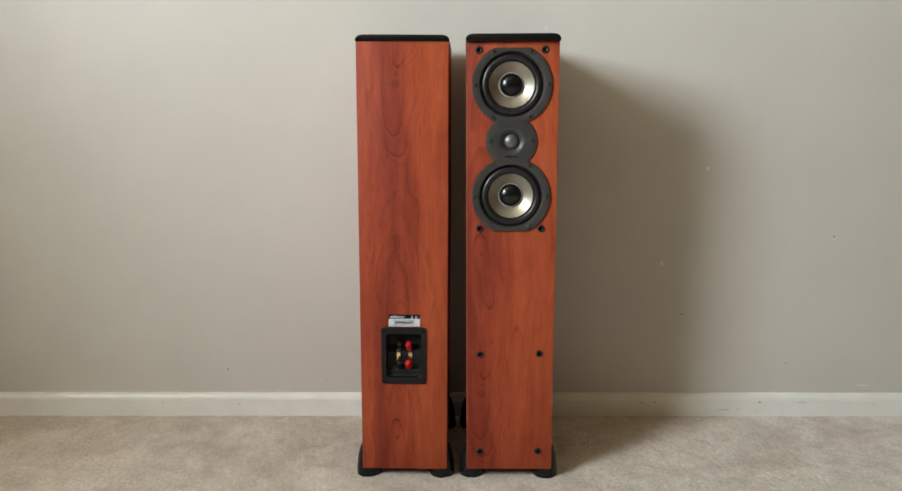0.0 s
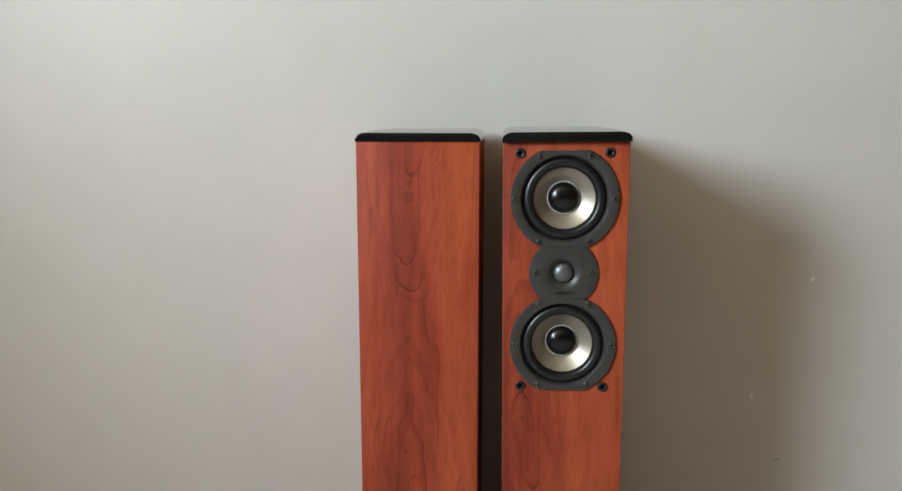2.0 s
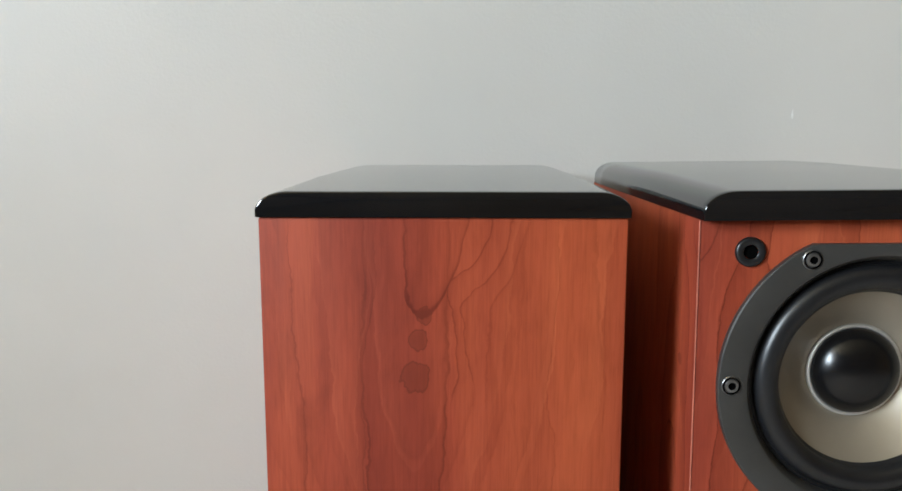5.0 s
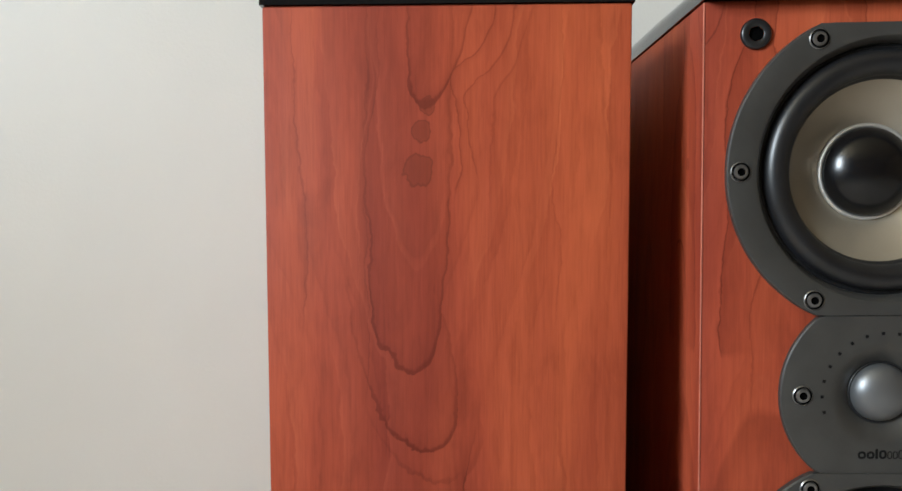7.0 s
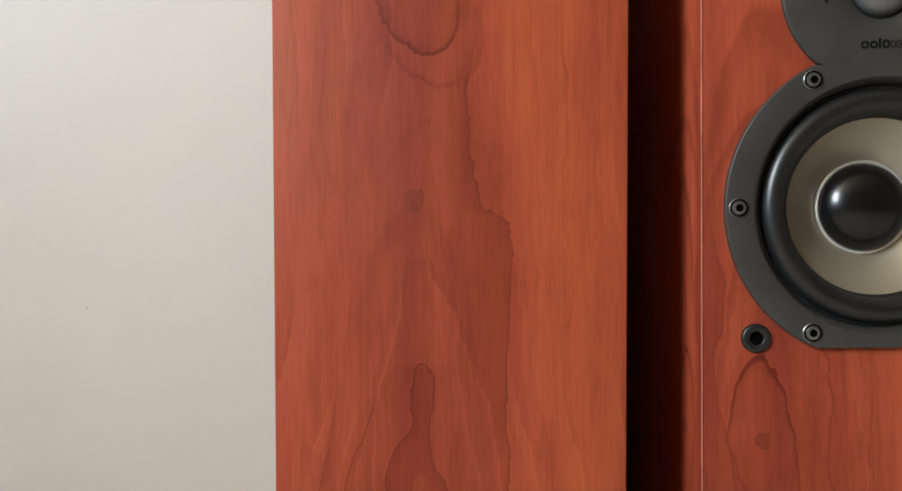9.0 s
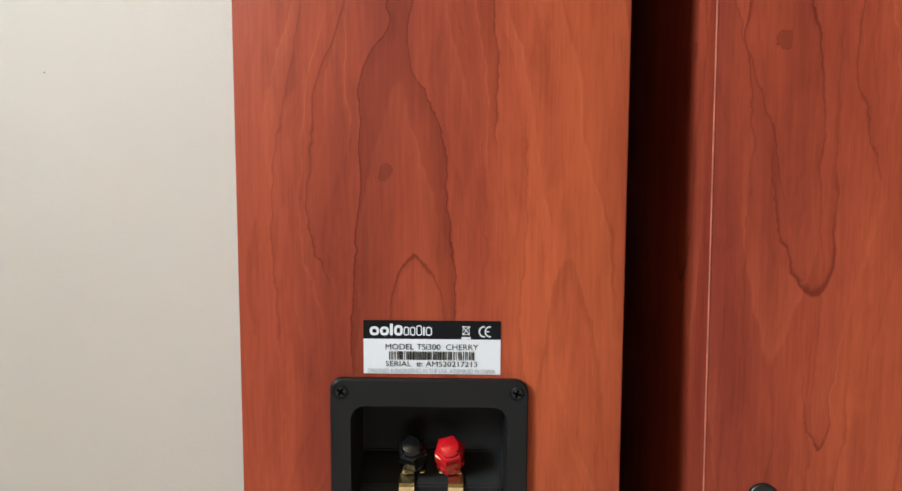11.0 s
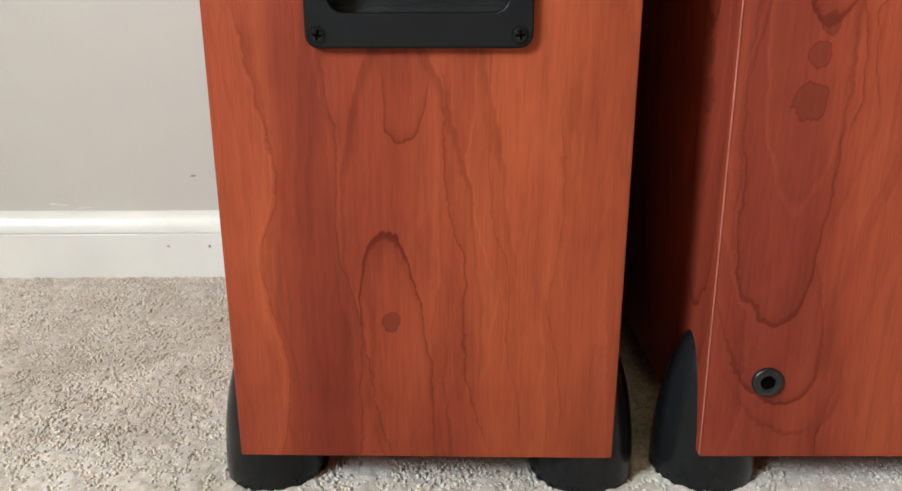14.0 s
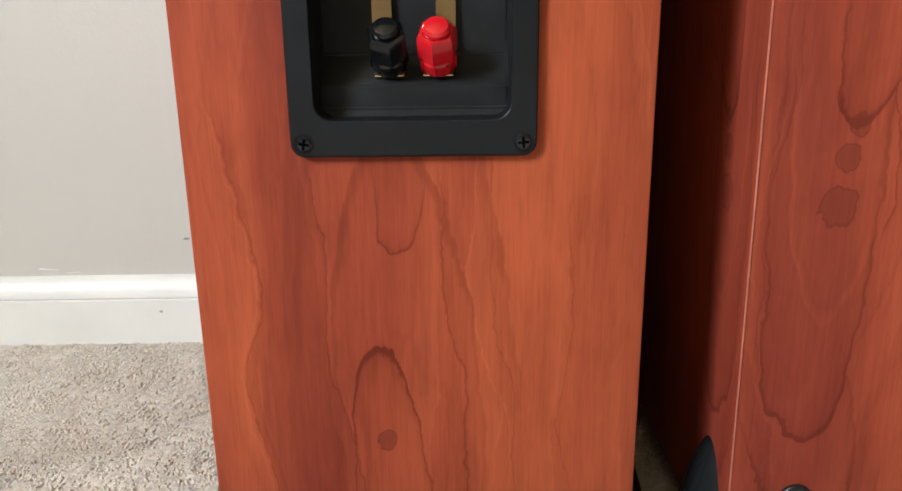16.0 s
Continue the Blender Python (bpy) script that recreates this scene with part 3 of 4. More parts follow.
def top_cap(y0, y1, rise=0.0):
    """A lacquered lid: rounded long edges, softly crowned, flat upright ends."""
    bm = bmesh.new()
    hw, zb, zt, r = W / 2 + 0.0012, Z1, 0.9935 + rise, 0.0105
    section = [(-hw, zb), (-hw, zb + 0.004)]
    for i in range(1, 9):
        a = radians(180 - 90 * i / 8)
        section.append((-hw + 0.017 + 0.017 * math.cos(a), zt - r + r * math.sin(a)))
    section += [(-x, z) for x, z in section[::-1]]
    cols = []
    stations = [(y0, 0.0012, 0.0005), (y0 + 0.0004, 0.0003, 0.0001), (y0 + 0.0012, 0.0, 0.0), (y0 + 0.006, 0.0, 0.0), (y0 + 0.12, -0.0030, 0.0), (y1 - 0.06, -0.0040, 0.0), (y1 - 0.012, -0.0036, 0.001),
                (y1 - 0.005, -0.0028, 0.004), (y1 - 0.001, 0.0010, 0.009), (y1, 0.003, 0.014)]
    for y, drop, nip in stations:
        cols.append([bm.verts.new((x * (1 - nip / hw), y, zb if z == zb else max(zb + 0.002, z - drop * (z - zb) / (zt - zb)))) for x, z in section])
    n = len(section)
    for a, b in zip(cols, cols[1:]):
        for i in range(n - 1):
            bm.faces.new((a[i], a[i + 1], b[i + 1], b[i]))
        bm.faces.new((a[n - 1], a[0], b[0], b[n - 1]))
    bm.faces.new(cols[0])
    bm.faces.new(cols[-1][::-1])
    return bm


def foot_mesh():
    """A bullet-shaped foot that hugs the cabinet's corner."""
    bm = bmesh.new()
    prof = [(0.0, -0.008), (0.0265, -0.008), (0.0282, -0.004)]
    for i in range(0, 15):
        z = 0.088 * i / 14
        prof.append((0.0285 * math.sqrt(max(0, 1 - (z / 0.0885) ** 2.0)) if i < 14 else 0.0, z))
    rings = []
    n = 40
    for r, z in prof:
        if r < 1e-5:
            rings.append([bm.verts.new((0, 0, z))])
        else:
            rings.append([bm.verts.new((r * math.cos(2 * math.pi * i / n), r * math.sin(2 * math.pi * i / n), z)) for i in range(n)])
    for a, b in zip(rings, rings[1:]):
        for i in range(n):
            j = (i + 1) % n
            if len(a) == 1:
                bm.faces.new((a[0], b[j], b[i]))
            elif len(b) == 1:
                bm.faces.new((a[i], a[j], b[0]))
            else:
                bm.faces.new((a[i], a[j], b[j], b[i]))
    return mesh_of("foot", bm, M_FOOT, True, 60)


FOOT = foot_mesh()


def cabinet(m, wood, holes, label, cap_front, rise=0.0):
    ob = thing("loudspeaker", m, label, "loudspeaker", "pair of tower loudspeakers")
    part("body", cabinet_body(holes), wood, ob, "cherry wood-grain vinyl cabinet", True, None, 30)
    part("top_cap", top_cap(-cap_front, D + 0.006, rise), M_GLOSS, ob, "glossy black lacquered top", True, None, 40)
    for sx in (-1, 1):
        for y in (0.0305, D - 0.0305):
            part("foot", FOOT, M_FOOT, ob, "shiny black plastic foot", True, Matrix.Translation((sx * (W / 2 - 0.0115), y, 0)))
    return ob


# driver places on the front panel, from its middle and the floor
WOOFERS, TWEETER_Z, DRIVER_X = (0.8915, 0.6560), 0.7735, -0.0015
FLAT = 0.0765


def circle(cx, cz, r, n=64):
    return [(cx + r * math.cos(2 * math.pi * i / n), cz + r * math.sin(2 * math.pi * i / n)) for i in range(n)]


def screw_mesh():
    bm = lathe([(0.0054, 0.0), (0.0054, -0.0006), (0.0049, -0.0011), (0.0044, -0.0008), (0.0043, 0.0004), (0.0040, 0.0004), (0.0039, -0.0012), (0.0034, -0.0018), (0.0021, -0.0019)], 24)
    me = mesh_of("screw", lathe([(0.0021, -0.0019), (0.0019, -0.0003), (0.0, -0.0003)], 24, None, bm), M_SCREW, True, 40)
    # shade in the clearance round the head and the drive recess, as near-black colour
    me.materials.append(M_HOLE_SHADE)
    away = [math.hypot(p.center.x, p.center.z) for p in me.polygons]
    me.polygons.foreach_set("material_index", [1 if 0.0038 < r < 0.00465 or r < 0.00205 else 0 for r in away])
    return me


SCREW = screw_mesh()


def woofer(parent, z):
    at = Matrix.Translation((DRIVER_X, 0, z))
    fl = part("woofer", lathe([(0.0700, 0.0005), (0.0857, 0.0005), (0.0857, -0.0032), (0.0850, -0.0040), (0.0835, -0.0042), (0.0725, -0.0042), (0.0700, -0.0034), (0.0682, -0.0014), (0.0668, 0.0030), (0.0660, 0.0080)], 96, FLAT),
              M_FLANGE, parent, "round woofer in a graphite frame with flat-cut ends", True, at @ Matrix.Scale(0.985, 4), 30)
    roll = [(0.0668, 0.0042), (0.0655, 0.0036)]
    for i in range(0, 13):
        a = math.pi * i / 12
        roll.append((0.0575 + 0.0070 * math.cos(a), 0.0040 - 0.0062 * math.sin(a)))
    roll += [(0.0502, 0.0052), (0.0488, 0.0072)]
    part("surround", lathe(roll, 96), M_RUBBER, fl, "black rubber surround", True)
    cone = [(0.0500 - 0.0245 * k / 8, 0.0064 + 0.0180 * (k / 8) ** 0.92) for k in range(9)]
    part("cone", lathe(cone, 96), M_CONE, fl, "champagne metallic cone", True)
    ring = [(0.0258 + 0.0013 * math.cos(2 * math.pi * i / 12), 0.0228 + 0.0014 * math.sin(2 * math.pi * i / 12)) for i in range(13)]
    part("trim_ring", lathe(ring, 64), M_RING, fl, "thin silver ring", True)
    dome = [(0.0250 * math.sin(radians(90 - 90 * k / 10)), 0.0232 - 0.0150 * math.sin(radians(90 * k / 10))) for k in range(11)]
    part("dust_cap", lathe(dome, 64), M_CAPDOME, fl, "glossy black dust cap", True)
    # closes the driver's back; its unlit inside is given as near-black colour
    part("magnet_back", lathe([(0.0660, 0.0080), (0.0660, 0.034), (0.0, 0.034)], 48), M_HOLE_SHADE, fl)
    for i in range(6):
        a = radians(60 * i)
        part("screw", SCREW, M_SCREW, fl, "", True, Matrix.Translation((0.0788 * math.cos(a), -0.0040, 0.0788 * math.sin(a))))
    return fl


def tweeter(parent, z):
    at = Matrix.Translation((DRIVER_X, 0, z))
    prof = [(0.0400, 0.0005), (0.0555, 0.0005), (0.0555, -0.0024), (0.0549, -0.0031), (0.0536, -0.0034), (0.0300, -0.0034)]
    for k in range(1, 8):
        prof.append((0.0300 - 0.0130 * k / 7, -0.0034 + 0.0068 * (k / 7) ** 1.8))
    pl = part("tweeter", lathe(prof, 80, FLAT - 0.0336), M_FLANGE, parent, "graphite tweeter plate with a shallow flare", True, at @ Matrix.Scale(0.985, 4), 30)
    ring = [(0.0166 + 0.0008 * math.cos(2 * math.pi * i / 10), 0.0034 + 0.0010 * math.sin(2 * math.pi * i / 10)) for i in range(11)]
    part("trim_ring", lathe(ring, 48), M_RUBBER, pl)
    dome = [(0.0160 * math.sin(radians(90 - 90 * k / 10)), 0.0036 - 0.0098 * math.sin(radians(90 * k / 10))) for k in range(11)]
    part("dome", lathe(dome, 48), M_DOME, pl, "silver-grey satin dome", True)
    for sx in (-1, 1):
        part("screw", SCREW, M_SCREW, pl, "", True, Matrix.Translation((sx * 0.0440, -0.0032, 0)))
    # lettering too small to read, set round the dome
    for i in range(15):
        a = radians(196 - 14.6 * i)
        bm = box_bm(-0.0008, 0.0008, -0.0036, -0.0033, -0.0008, 0.0008)
        part("lettering", bm, M_BADGE, pl, "", False, Matrix.Translation((0.0335 * math.cos(a), 0, 0.0335 * math.sin(a))) @ Matrix.Rotation(math.pi / 2 - a, 4, "Y"))
    logo(pl, -0.0140, 0.0, -0.0327, 0.0300, -0.0036, M_BADGE)
    return pl


def logo(parent, x0, y, z, width, y_face, material):
    """A maker's mark as plain shapes: heavy round strokes, then lighter ones."""
    k = width / 0.0330
    shapes = [(0.0, 0.0048, 0.0), (0.0052, 0.0046, 0.0), (0.0102, 0.0016, 0.0015), (0.0124, 0.0044, 0.0007)]
    shapes += [(0.0172, 0.0028, 0.0), (0.0204, 0.0028, 0.0), (0.0236, 0.0030, 0.0008), (0.0270, 0.0010, 0.0), (0.0284, 0.0032, 0.0)]
    for i, (x, w, tall) in enumerate(shapes):
        h = 0.0046 + tall
        bm = bmesh.new()
        edge = 0.0013 if i < 4 else 0.0006
        outer = [bm.verts.new((px * k, 0, pz * k)) for px, pz in rounded_loop(w, h, min(w, h) * 0.42, 4)]
        if w > 0.002:
            wi, hi = w - 2 * edge, h - 2 * edge
            inner = [bm.verts.new((px * k, 0, pz * k)) for px, pz in rounded_loop(wi, hi, min(wi, hi) * 0.40, 4)]
            for q in range(len(outer)):
                bm.faces.new((outer[q], outer[(q + 1) % len(outer)], inner[(q + 1) % len(outer)], inner[q]))
        else:
            bm.faces.new(outer)
        part("logo_shape", bm, material, parent, "", False, Matrix.Translation((x0 + (x + w / 2) * k, y_face, z + tall / 2 * k)))


def socket_mesh():
    bm = lathe([(0.0079, 0.0004), (0.0079, -0.0012), (0.0073, -0.0020), (0.0062, -0.0022), (0.0046, -0.0020), (0.0038, -0.0015)], 32)
    return mesh_of("grille_socket", bm, M_RUBBER, True, 45)


def socket_hole():
    # shallow hole; its depth of shade comes from the near-black colour
    return mesh_of("socket_hole", lathe([(0.0039, -0.0016), (0.0036, -0.0002), (0.0, -0.0002)], 6, None, None, 0.3), M_HOLE_SHADE, False)


right = cabinet(pose(0.1385, 0.0030, 0.0008, 0.25, -0.57, 0.0), M_WOOD_R, [circle(DRIVER_X, z, 0.0690) for z in WOOFERS] + [circle(DRIVER_X, TWEETER_Z, 0.036)],
                "cherry tower loudspeaker facing forward, grille off, standing on carpet", 0.0110, 0.0016)
# thin pale strip: the corner's catch light as colour
part("corner_edge", box_bm(-W / 2 - 0.0003, -W / 2 + 0.0005, -0.0003, 0.0005, Z0 + 0.002, Z1 - 0.001, 0.0003, 2), M_EDGE, right, "vinyl corner strip, the bevel's highlight in its pale colour")
for z in WOOFERS:
    woofer(right, z)
tweeter(right, TWEETER_Z)
SOCKET, SOCKET_HOLE = socket_mesh(), socket_hole()
for x, z in ((-0.0710, 0.9625), (0.0670, 0.9630), (-0.0687, 0.5855), (0.0643, 0.5855), (-0.0675, 0.2995), (0.0655, 0.3010), (-0.0668, 0.0660), (0.0662, 0.0670)):
    s = part("grille_socket", SOCKET, M_RUBBER, right, "black rubber grille socket", True, Matrix.Translation((x, 0, z)))
    part("socket_hole", SOCKET_HOLE, M_HOLE_SHADE, s)

# the left one shows its back: rating label and terminal cup
CUP_Z, CUP_X = 0.2955, -0.0004
OPEN_W, OPEN_H, OPEN_Z = 0.0800, 0.1030, 0.2957
left = cabinet(pose(-0.1025, 0, 0), M_WOOD_L, [[(x, z + OPEN_Z) for x, z in rounded_loop(0.090, 0.110, 0.006)]],
               "cherry tower loudspeaker turned backwards, its terminals showing", 0.0015)


def terminal_cup(parent):
    bm = bmesh.new()
    outer = rounded_loop(0.1004, 0.1312, 0.0060, 6)
    inner = rounded_loop(OPEN_W, OPEN_H, 0.0075, 6)
    dz = OPEN_Z - CUP_Z
    n = len(outer)
    loops = []
    for pts, y, k, off in ((outer, 0.0006, 1.0, 0), (outer, -0.0032, 1.0, 0), (outer, -0.0042, 0.985, 0), (inner, -0.0042, 1.0, dz), (inner, -0.0039, 0.993, dz), (inner, -0.0028, 0.989, dz), (inner, 0.0030, 0.984, dz), (inner, 0.0062, 0.978, dz)):
        loops.append([bm.verts.new((x * k, y, z * k + off)) for x, z in pts])
    for a, b in zip(loops, loops[1:]):
        for i in range(n):
            j = (i + 1) % n
            bm.faces.new((a[i], a[j], b[j], b[i]))
    cup = part("terminal_cup", bm, M_CUP, parent, "black moulded terminal cup with two stepped ledges", True, Matrix.Translation((CUP_X, 0, CUP_Z)), 25)
    # stepped well
    hw, zt, zb = OPEN_W * 0.488, OPEN_Z + OPEN_H * 0.488 - CUP_Z, OPEN_Z - OPEN_H * 0.488 - CUP_Z
    steps = [(0.0060, zt), (0.0340, zt - 0.003), (0.0340, 0.3100 - CUP_Z), (0.0195, 0.2955 - CUP_Z), (0.0205, 0.2702 - CUP_Z), (0.0080, 0.2578 - CUP_Z), (0.0085, zb + 0.003), (0.0060, zb)]
    bm = bmesh.new()
    a = [bm.verts.new((-hw, y, z)) for y, z in steps]
    b = [bm.verts.new((hw, y, z)) for y, z in steps]
    for i in range(len(steps) - 1):
        bm.faces.new((a[i], b[i], b[i + 1], a[i + 1]))
    bm.faces.new(a)
    bm.faces.new(b[::-1])
    bmesh.ops.bevel(bm, geom=[e for e in bm.edges if len(e.link_faces) == 2], offset=0.0008, segments=2, affect="EDGES")
    part("stepped_well", bm, M_WELL, cup, "slightly dusty black stepped ledges, lightened for the light they catch", False)
    for sx in (-1, 1):
        for z in (0.3545, 0.2355):
            s = part("screw", CROSS_SCREW, M_BLACK, cup, "black cross-head screw", True, Matrix.Translation((sx * 0.0445, -0.0042, z - CUP_Z)) @ Matrix.Rotation(radians(37 * sx + 200 * z), 4, "Y"))
    tilt = Matrix.Rotation(radians(-45), 4, "X")
    for z, y in ((0.3052 - CUP_Z, 0.0268), (0.2650 - CUP_Z, 0.0140)):
        for sx, mat, word in ((-1, M_BLACK, "black"), (1, M_RED, "red")):
            base = Matrix.Translation((sx * 0.0101, y, z)) @ tilt
            part("binding_post", post_mesh(mat, word), mat, cup, word + " hexagonal binding post", True, base @ Matrix.Rotation(radians(12 * sx), 4, "Y") @ Matrix.Scale(1.08, 4))
            part("washer_plate", box_bm(-0.0062, 0.0062, -0.0012, 0.0002, -0.0060, 0.0072, 0.0003, 1), M_BRASS, cup, "gold-plated jumper end", True, base)
    for sx in (-1, 1):
        bm = bmesh.new()
        x0, x1 = sx * 0.0133 - 0.0041, sx * 0.0133 + 0.0041
        strap = [(0.0225, 0.3010), (0.0182, 0.2972), (0.0174, 0.2955), (0.0172, 0.2690), (0.0160, 0.2668)]
        cols = [[bm.verts.new((x, yy + off, zz - CUP_Z + off * 0.3)) for x, off in ((x0, 0), (x1, 0), (x1, 0.0009), (x0, 0.0009))] for yy, zz in strap]
        for a, b in zip(cols, cols[1:]):
            for i in range(4):
                bm.faces.new((a[i], a[(i + 1) % 4], b[(i + 1) % 4], b[i]))
        bm.faces.new(cols[0])
        bm.faces.new(cols[-1][::-1])
        part("jumper_strap", bm, M_BRASS, cup, "shiny gold-plated jumper strap", True, None, 18)
    return cup


def cross_screw_mesh():
    bm = lathe([(0.0040, -0.0002), (0.0036, 0.0002), (0.0033, -0.0001), (0.0027, -0.0008), (0.0, -0.0010)], 24)
    head = len(bm.faces)
    for turn in (0, 90):
        b = box_bm(-0.0022, 0.0022, -0.00115, -0.0004, -0.0005, 0.0005)
        bmesh.ops.rotate(b, cent=(0, 0, 0), matrix=Matrix.Rotation(radians(turn), 3, "Y"), verts=b.verts)
        tmp = bpy.data.meshes.new("tmp")
        b.to_mesh(tmp)
        b.free()
        bm.from_mesh(tmp)
        bpy.data.meshes.remove(tmp)
    me = mesh_of("cross_screw", bm, M_SCREWBLACK, True, 40)
    # the cross stands proud; near-black colour gives the recess its shade
    me.materials.append(M_HOLE_SHADE)
    me.polygons.foreach_set("material_index", [0 if i < head else 1 for i in range(len(me.polygons))])
    return me


CROSS_SCREW = cross_screw_mesh()
POSTS = {}


def post_mesh(mat, word):
    """Round collar, waist, hexagonal nut with a bevelled crown, round cap; the axis points out along -y."""
    if word not in POSTS:
        bm = lathe([(0.0066, -0.0012), (0.0070, -0.0020), (0.0070, -0.0062), (0.0062, -0.0072)], 20)
        lathe([(0.0062, -0.0072), (0.0078, -0.0078), (0.0078, -0.0125), (0.0077, -0.0172), (0.0067, -0.0188), (0.0056, -0.0188), (0.0054, -0.0178)], 6, None, bm, 0.5)
        lathe([(0.0050, -0.0182), (0.0053, -0.0190), (0.0053, -0.0203), (0.0044, -0.0214), (0.0022, -0.0220), (0.0, -0.0221)], 20, None, bm)
        for i in range(8):
            a = 2 * math.pi * i / 8
            lump = box_bm(-0.0007, 0.0007, -0.0066, -0.0022, 0.0064, 0.0074)
            bmesh.ops.rotate(lump, cent=(0, 0, 0), matrix=Matrix.Rotation(a, 3, "Y"), verts=lump.verts)
            tmp = bpy.data.meshes.new("tmp")
            lump.to_mesh(tmp)
            lump.free()
            bm.from_mesh(tmp)
            bpy.data.meshes.remove(tmp)
        POSTS[word] = mesh_of("binding_post", bm, mat, True, 28)
    return POSTS[word]


terminal_cup(left)


def text_part(parent, body, x, z, y, width, height, material, name="lettering"):
    cu = bpy.data.curves.new("text", "FONT")
    cu.body, cu.size, cu.align_x = body, 1.0, "LEFT"
    ob = new("text", cu)
    bpy.context.view_layer.update()
    me = bpy.data.meshes.new_from_object(ob.evaluated_get(bpy.context.evaluated_depsgraph_get()))
    bpy.data.objects.remove(ob)
    co = np.empty(len(me.vertices) * 3, "f")
    me.vertices.foreach_get("co", co)
    co = co.reshape(-1, 3)
    lo, hi = co.min(0), co.max(0)
    out = np.zeros_like(co)
    out[:, 0] = x + (co[:, 0] - lo[0]) / (hi[0] - lo[0]) * width
    out[:, 2] = z + (co[:, 1] - lo[1]) / (hi[1] - lo[1]) * height
    out[:, 1] = y
    me.vertices.foreach_set("co", out.ravel())
    me.materials.clear()
    me.materials.append(material)
    me.update()
    return part(name, me, material, parent)


def rating_label(parent):
    w, z0, z1, zs = 0.0695, 0.3631, 0.3906, 0.3811
    lab = part("rating_label", box_bm(-w / 2, w / 2, -0.0004, 0.0003, z0, zs), M_PAPER, parent, "white printed rating label with a black band", False, Matrix.Translation((0.0010, 0, 0)))
    part("black_band", box_bm(-w / 2, w / 2, -0.0004, 0.0003, zs, z1), M_INK, lab, "", False)
    y = -0.0007
    logo(lab, -0.0315, 0, 0.3852, 0.0330, y, M_PAPER)
    # crossed-out bin and conformity signs as plain strokes
    for x0, x1, za, zb, turn in ((0.0150, 0.0196, 0.3812, 0.3824, 0), (0.0152, 0.0194, 0.3874, 0.3878, 0), (0.0156, 0.0159, 0.3836, 0.3872, 6), (0.0187, 0.0190, 0.3836, 0.3872, -6), (0.0160, 0.0186, 0.3835, 0.3839, 0),
                                 (0.0171, 0.0175, 0.3828, 0.3886, 38), (0.0171, 0.0175, 0.3828, 0.3886, -38)):
        bm = box_bm((x0 - x1) / 2, (x1 - x0) / 2, 0, 0.0002, (za - zb) / 2, (zb - za) / 2)
        part("sign_stroke", bm, M_PAPER, lab, "", False, Matrix.Translation(((x0 + x1) / 2, y, (za + zb) / 2)) @ Matrix.Rotation(radians(turn), 4, "Y"))
    for cx in (0.0262, 0.0292):
        bm = bmesh.new()
        o, i2 = [], []
        for k in range(13):
            a = radians(75 + 210 * k / 12)
            o.append(bm.verts.new((cx + 0.0026 * math.cos(a), y, 0.3852 + 0.0029 * math.sin(a))))
            i2.append(bm.verts.new((cx + 0.0019 * math.cos(a), y, 0.3852 + 0.0022 * math.sin(a))))
        for k in range(12):
            bm.faces.new((o[k], o[k + 1], i2[k + 1], i2[k]))
        part("sign_stroke", bm, M_PAPER, lab, "", False)
    part("sign_stroke", box_bm(0.0270, 0.0290, y, y + 0.0002, 0.3849, 0.3855), M_PAPER, lab, "", False)
    text_part(lab, "MODEL TSi300  CHERRY", -0.0235, 0.3757, y, 0.0470, 0.0029, M_INK)
    text_part(lab, "SERIAL  #: AM520217213", -0.0235, 0.3667, y, 0.0465, 0.0030, M_INK)
    text_part(lab, "DESIGNED & ENGINEERED IN THE USA  ASSEMBLED IN CHINA", -0.0325, 0.3636, y, 0.0645, 0.0022, M_GREY_INK)
    rnd = random.Random(5)
    x = -0.0217
    while x < 0.0210:
        wbar = rnd.choice((0.00025, 0.00025, 0.0005, 0.0007))
        part("barcode_bar", box_bm(x, x + wbar, y, y + 0.0002, 0.3704, 0.3748), M_INK, lab, "", False)
        x += wbar + rnd.choice((0.0003, 0.0004, 0.0007))
    return lab


rating_label(left)


# ---- carpet pile ----
def fast_mesh(name, v, f, material, smooth=True):
    k = f.shape[1]
    me = bpy.data.meshes.new(name)
    me.vertices.add(len(v))
    me.vertices.foreach_set("co", v.astype("f").ravel())
    me.loops.add(f.size)
    me.loops.foreach_set("vertex_index", f.ravel().astype("i"))
    me.polygons.add(len(f))
    me.polygons.foreach_set("loop_start", np.arange(0, f.size, k, dtype="i"))
    me.polygons.foreach_set("use_smooth", np.full(len(f), smooth))
    me.update(calc_edges=True)
    me.materials.append(material)
    return me


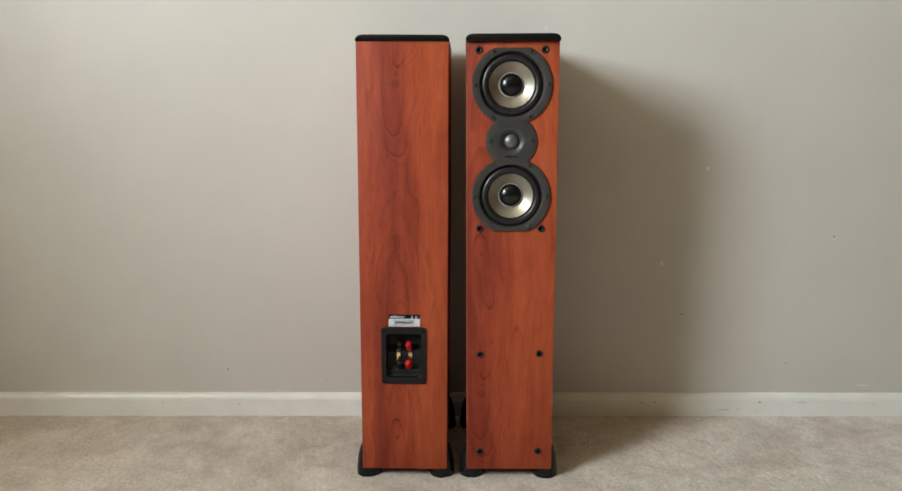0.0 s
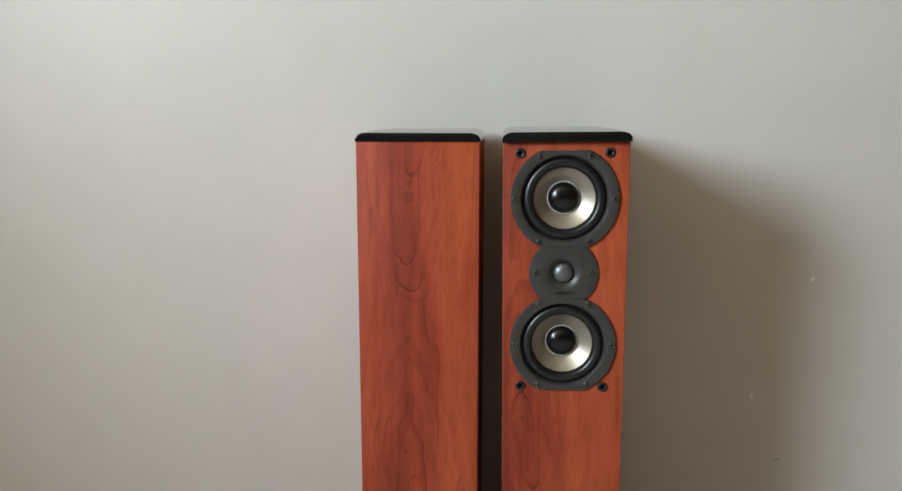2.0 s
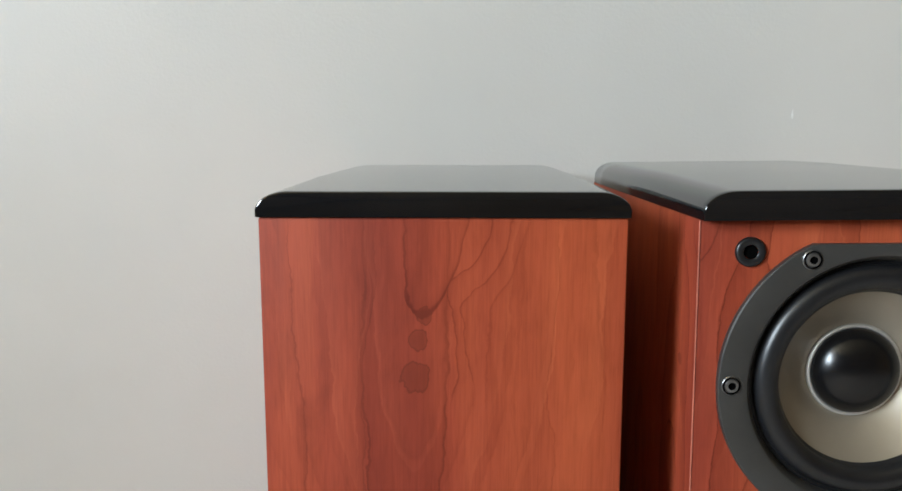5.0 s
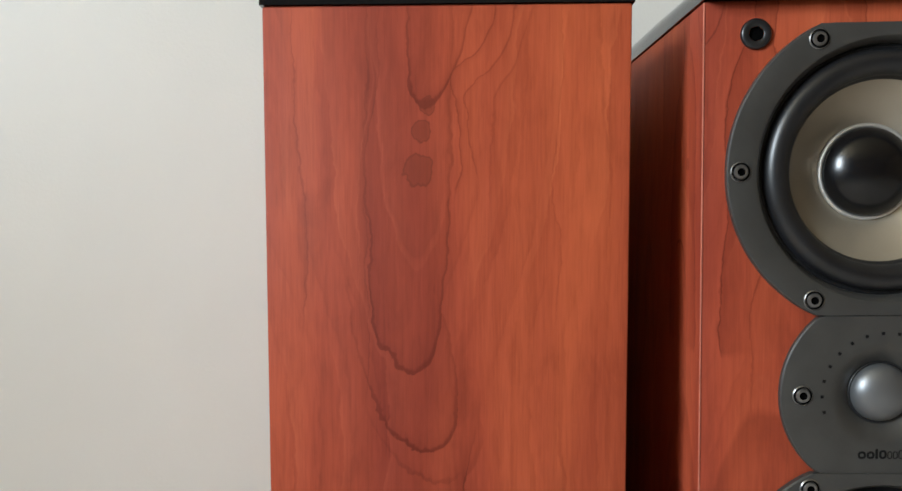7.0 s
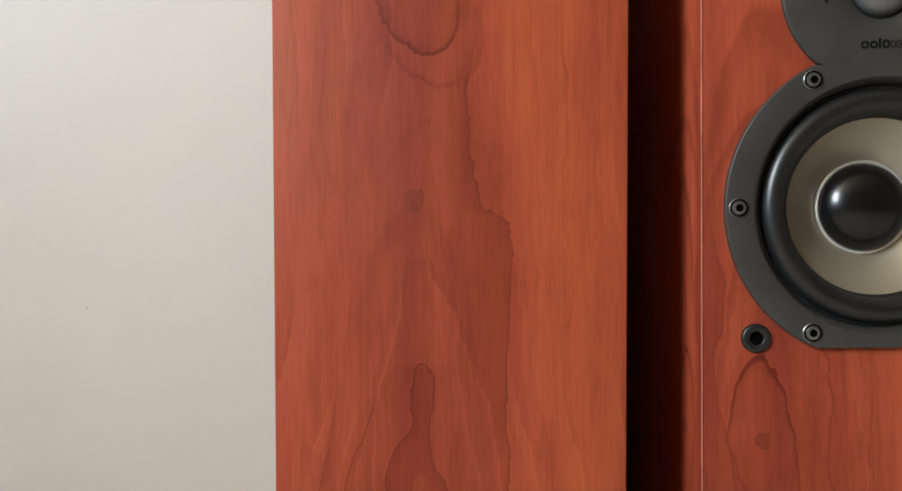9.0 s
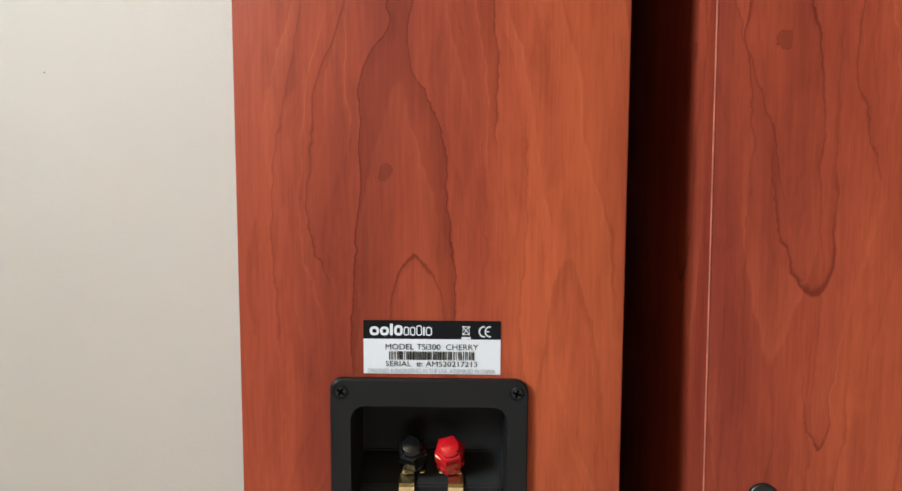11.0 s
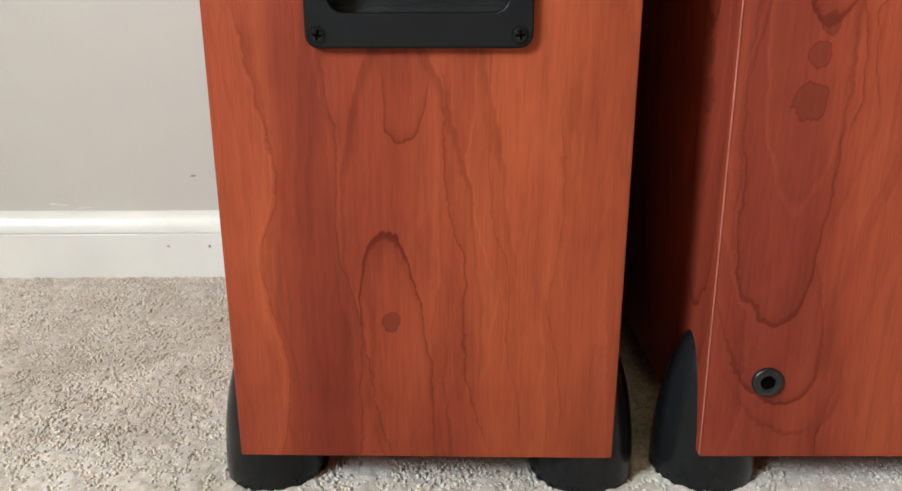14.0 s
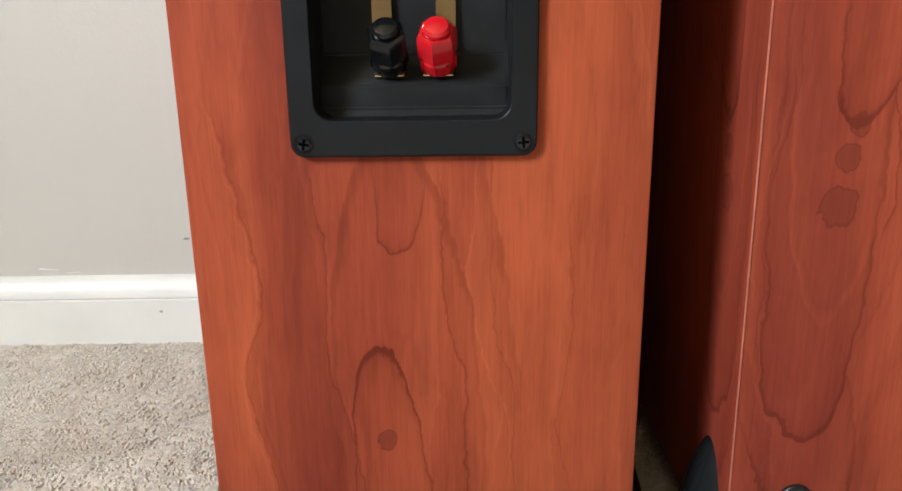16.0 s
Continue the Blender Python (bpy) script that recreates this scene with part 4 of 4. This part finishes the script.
def pile_surface(x0, x1, y0, y1, grid, step, seed):
    """Rounded tuft tops crowded side by side: the highest of the neighbouring domes at every point."""
    rng = np.random.default_rng(seed)
    gx, gy = np.meshgrid(np.arange(x0, x1 + grid / 2, grid), np.arange(y0, y1 + grid / 2, grid))
    nx, ny = int((x1 - x0) / step) + 4, int((y1 - y0) / step) + 4
    jx, jy = rng.uniform(0.05, 0.95, (ny, nx)), rng.uniform(0.05, 0.95, (ny, nx))
    top = rng.normal(-0.0010, 0.0006, (ny, nx))
    wide = rng.uniform(0.8, 1.5, (ny, nx))
    ang = rng.uniform(0, 3.14, (ny, nx))
    ix, iy = ((gx - x0) / step).astype(int) + 1, ((gy - y0) / step).astype(int) + 1
    best = np.full(gx.shape, -0.0028)
    for dx in (-1, 0, 1):
        for dy in (-1, 0, 1):
            a, c = np.clip(iy + dy, 0, ny - 1), np.clip(ix + dx, 0, nx - 1)
            ux = (gx - x0) / step + 1 - (c + jx[a, c])
            uy = (gy - y0) / step + 1 - (a + jy[a, c])
            s, o = np.sin(ang[a, c]), np.cos(ang[a, c])
            lx, ly = ux * o + uy * s, (uy * o - ux * s) * wide[a, c]
            best = np.maximum(best, top[a, c] - 0.0014 * (lx * lx + ly * ly))
    best += 0.0003 * np.sin(gx * 190 + 2.0 * np.sin(gy * 130)) * np.sin(gy * 170 + 2.0 * np.sin(gx * 90))
    h, w = gx.shape
    v = np.stack([gx, gy, best], -1).reshape(-1, 3)
    k = np.arange(h * w).reshape(h, w)
    f = np.stack([k[:-1, :-1], k[:-1, 1:], k[1:, 1:], k[1:, :-1]], -1).reshape(-1, 4)
    return v, f


def stuff(name, me, label):
    ob = new(name, me)
    ob.matrix_world = ROOM
    return tagged(ob, label, "carpet", "", "stuff")


def tufts(x0, x1, y0, y1, step, fade, seed):
    """Leaning twisted yarn ends, each a small blunt spike; they thin out towards the far borders."""
    rng = np.random.default_rng(seed)
    gx, gy = np.meshgrid(np.arange(x0, x1, step), np.arange(y0, y1, step))
    c = np.stack([gx.ravel(), gy.ravel()], -1)
    c += rng.uniform(-0.48, 0.48, c.shape) * step
    inside = np.minimum(np.minimum(c[:, 0] - x0, x1 - c[:, 0]), c[:, 1] - y0) / fade
    c = c[rng.uniform(0, 1, len(c)) < inside]
    n = len(c)
    clump = np.sin(c[:, 0] * 61 + 2.5 * np.sin(c[:, 1] * 47)) * np.sin(c[:, 1] * 71 + 2.5 * np.sin(c[:, 0] * 39))
    height = rng.normal(0.0039, 0.0004, n) + 0.0004 * clump
    way = rng.uniform(0, 2 * np.pi, n) * 0.55 + 1.8 * np.sin(c[:, 0] * 33 + 3 * np.sin(c[:, 1] * 27))
    lean = np.abs(rng.normal(0.0014, 0.0012, n))
    off = np.stack([lean * np.cos(way), lean * np.sin(way)], -1)
    r = rng.uniform(0.0011, 0.0019, n)
    turn = rng.uniform(0, 2 * np.pi, n)
    rings = []
    for share, wide in ((0.0, 0.9), (0.66, 1.05), (0.93, 0.68)):
        for k in range(4):
            a = turn + k * np.pi / 2 + share * 0.9
            rings.append(np.stack([c[:, 0] + off[:, 0] * share + r * wide * np.cos(a), c[:, 1] + off[:, 1] * share + r * wide * np.sin(a), -0.0045 + height * share], -1))
    rings.append(np.stack([c[:, 0] + off[:, 0] * 1.1, c[:, 1] + off[:, 1] * 1.1, -0.0045 + height], -1))
    v = np.stack(rings, 1).reshape(-1, 3)
    quads = [(4 * g + k, 4 * g + (k + 1) % 4, 4 * g + 4 + (k + 1) % 4, 4 * g + 4 + k) for g in (0, 1) for k in range(4)]
    tris = [t3 for a, b, d, e in quads for t3 in ((a, b, d), (a, d, e))] + [(8 + k, 8 + (k + 1) % 4, 12) for k in range(4)]
    f = (np.array(tris)[None] + (np.arange(n) * 13)[:, None, None]).reshape(-1, 3)
    return v, f


patches = [pile_surface(-0.70, 0.45, -0.60, -0.004, 0.0022, 0.0040, 4), pile_surface(-2.05, -0.70, -0.90, -0.004, 0.0025, 0.0055, 5),
           pile_surface(0.45, 2.0, -0.90, -0.004, 0.0025, 0.0055, 6), pile_surface(-0.70, 0.45, -0.90, -0.60, 0.0025, 0.0055, 7)]
v = np.concatenate([p[0] for p in patches])
offs = np.cumsum([0] + [len(p[0]) for p in patches[:-1]])
f = np.concatenate([p[1] + o for p, o in zip(patches, offs)])
stuff("carpet_pile", fast_mesh("carpet_pile", v, f, M_CARPET), "thick beige cut-pile carpet, the shading of brushed patches in its colour")
v, f = tufts(-0.75, 0.50, -0.72, -0.014, 0.0024, 0.16, 8)
stuff("carpet_tufts", fast_mesh("carpet_tufts", v, f, M_TUFT), "leaning yarn ends of the beige cut-pile carpet")
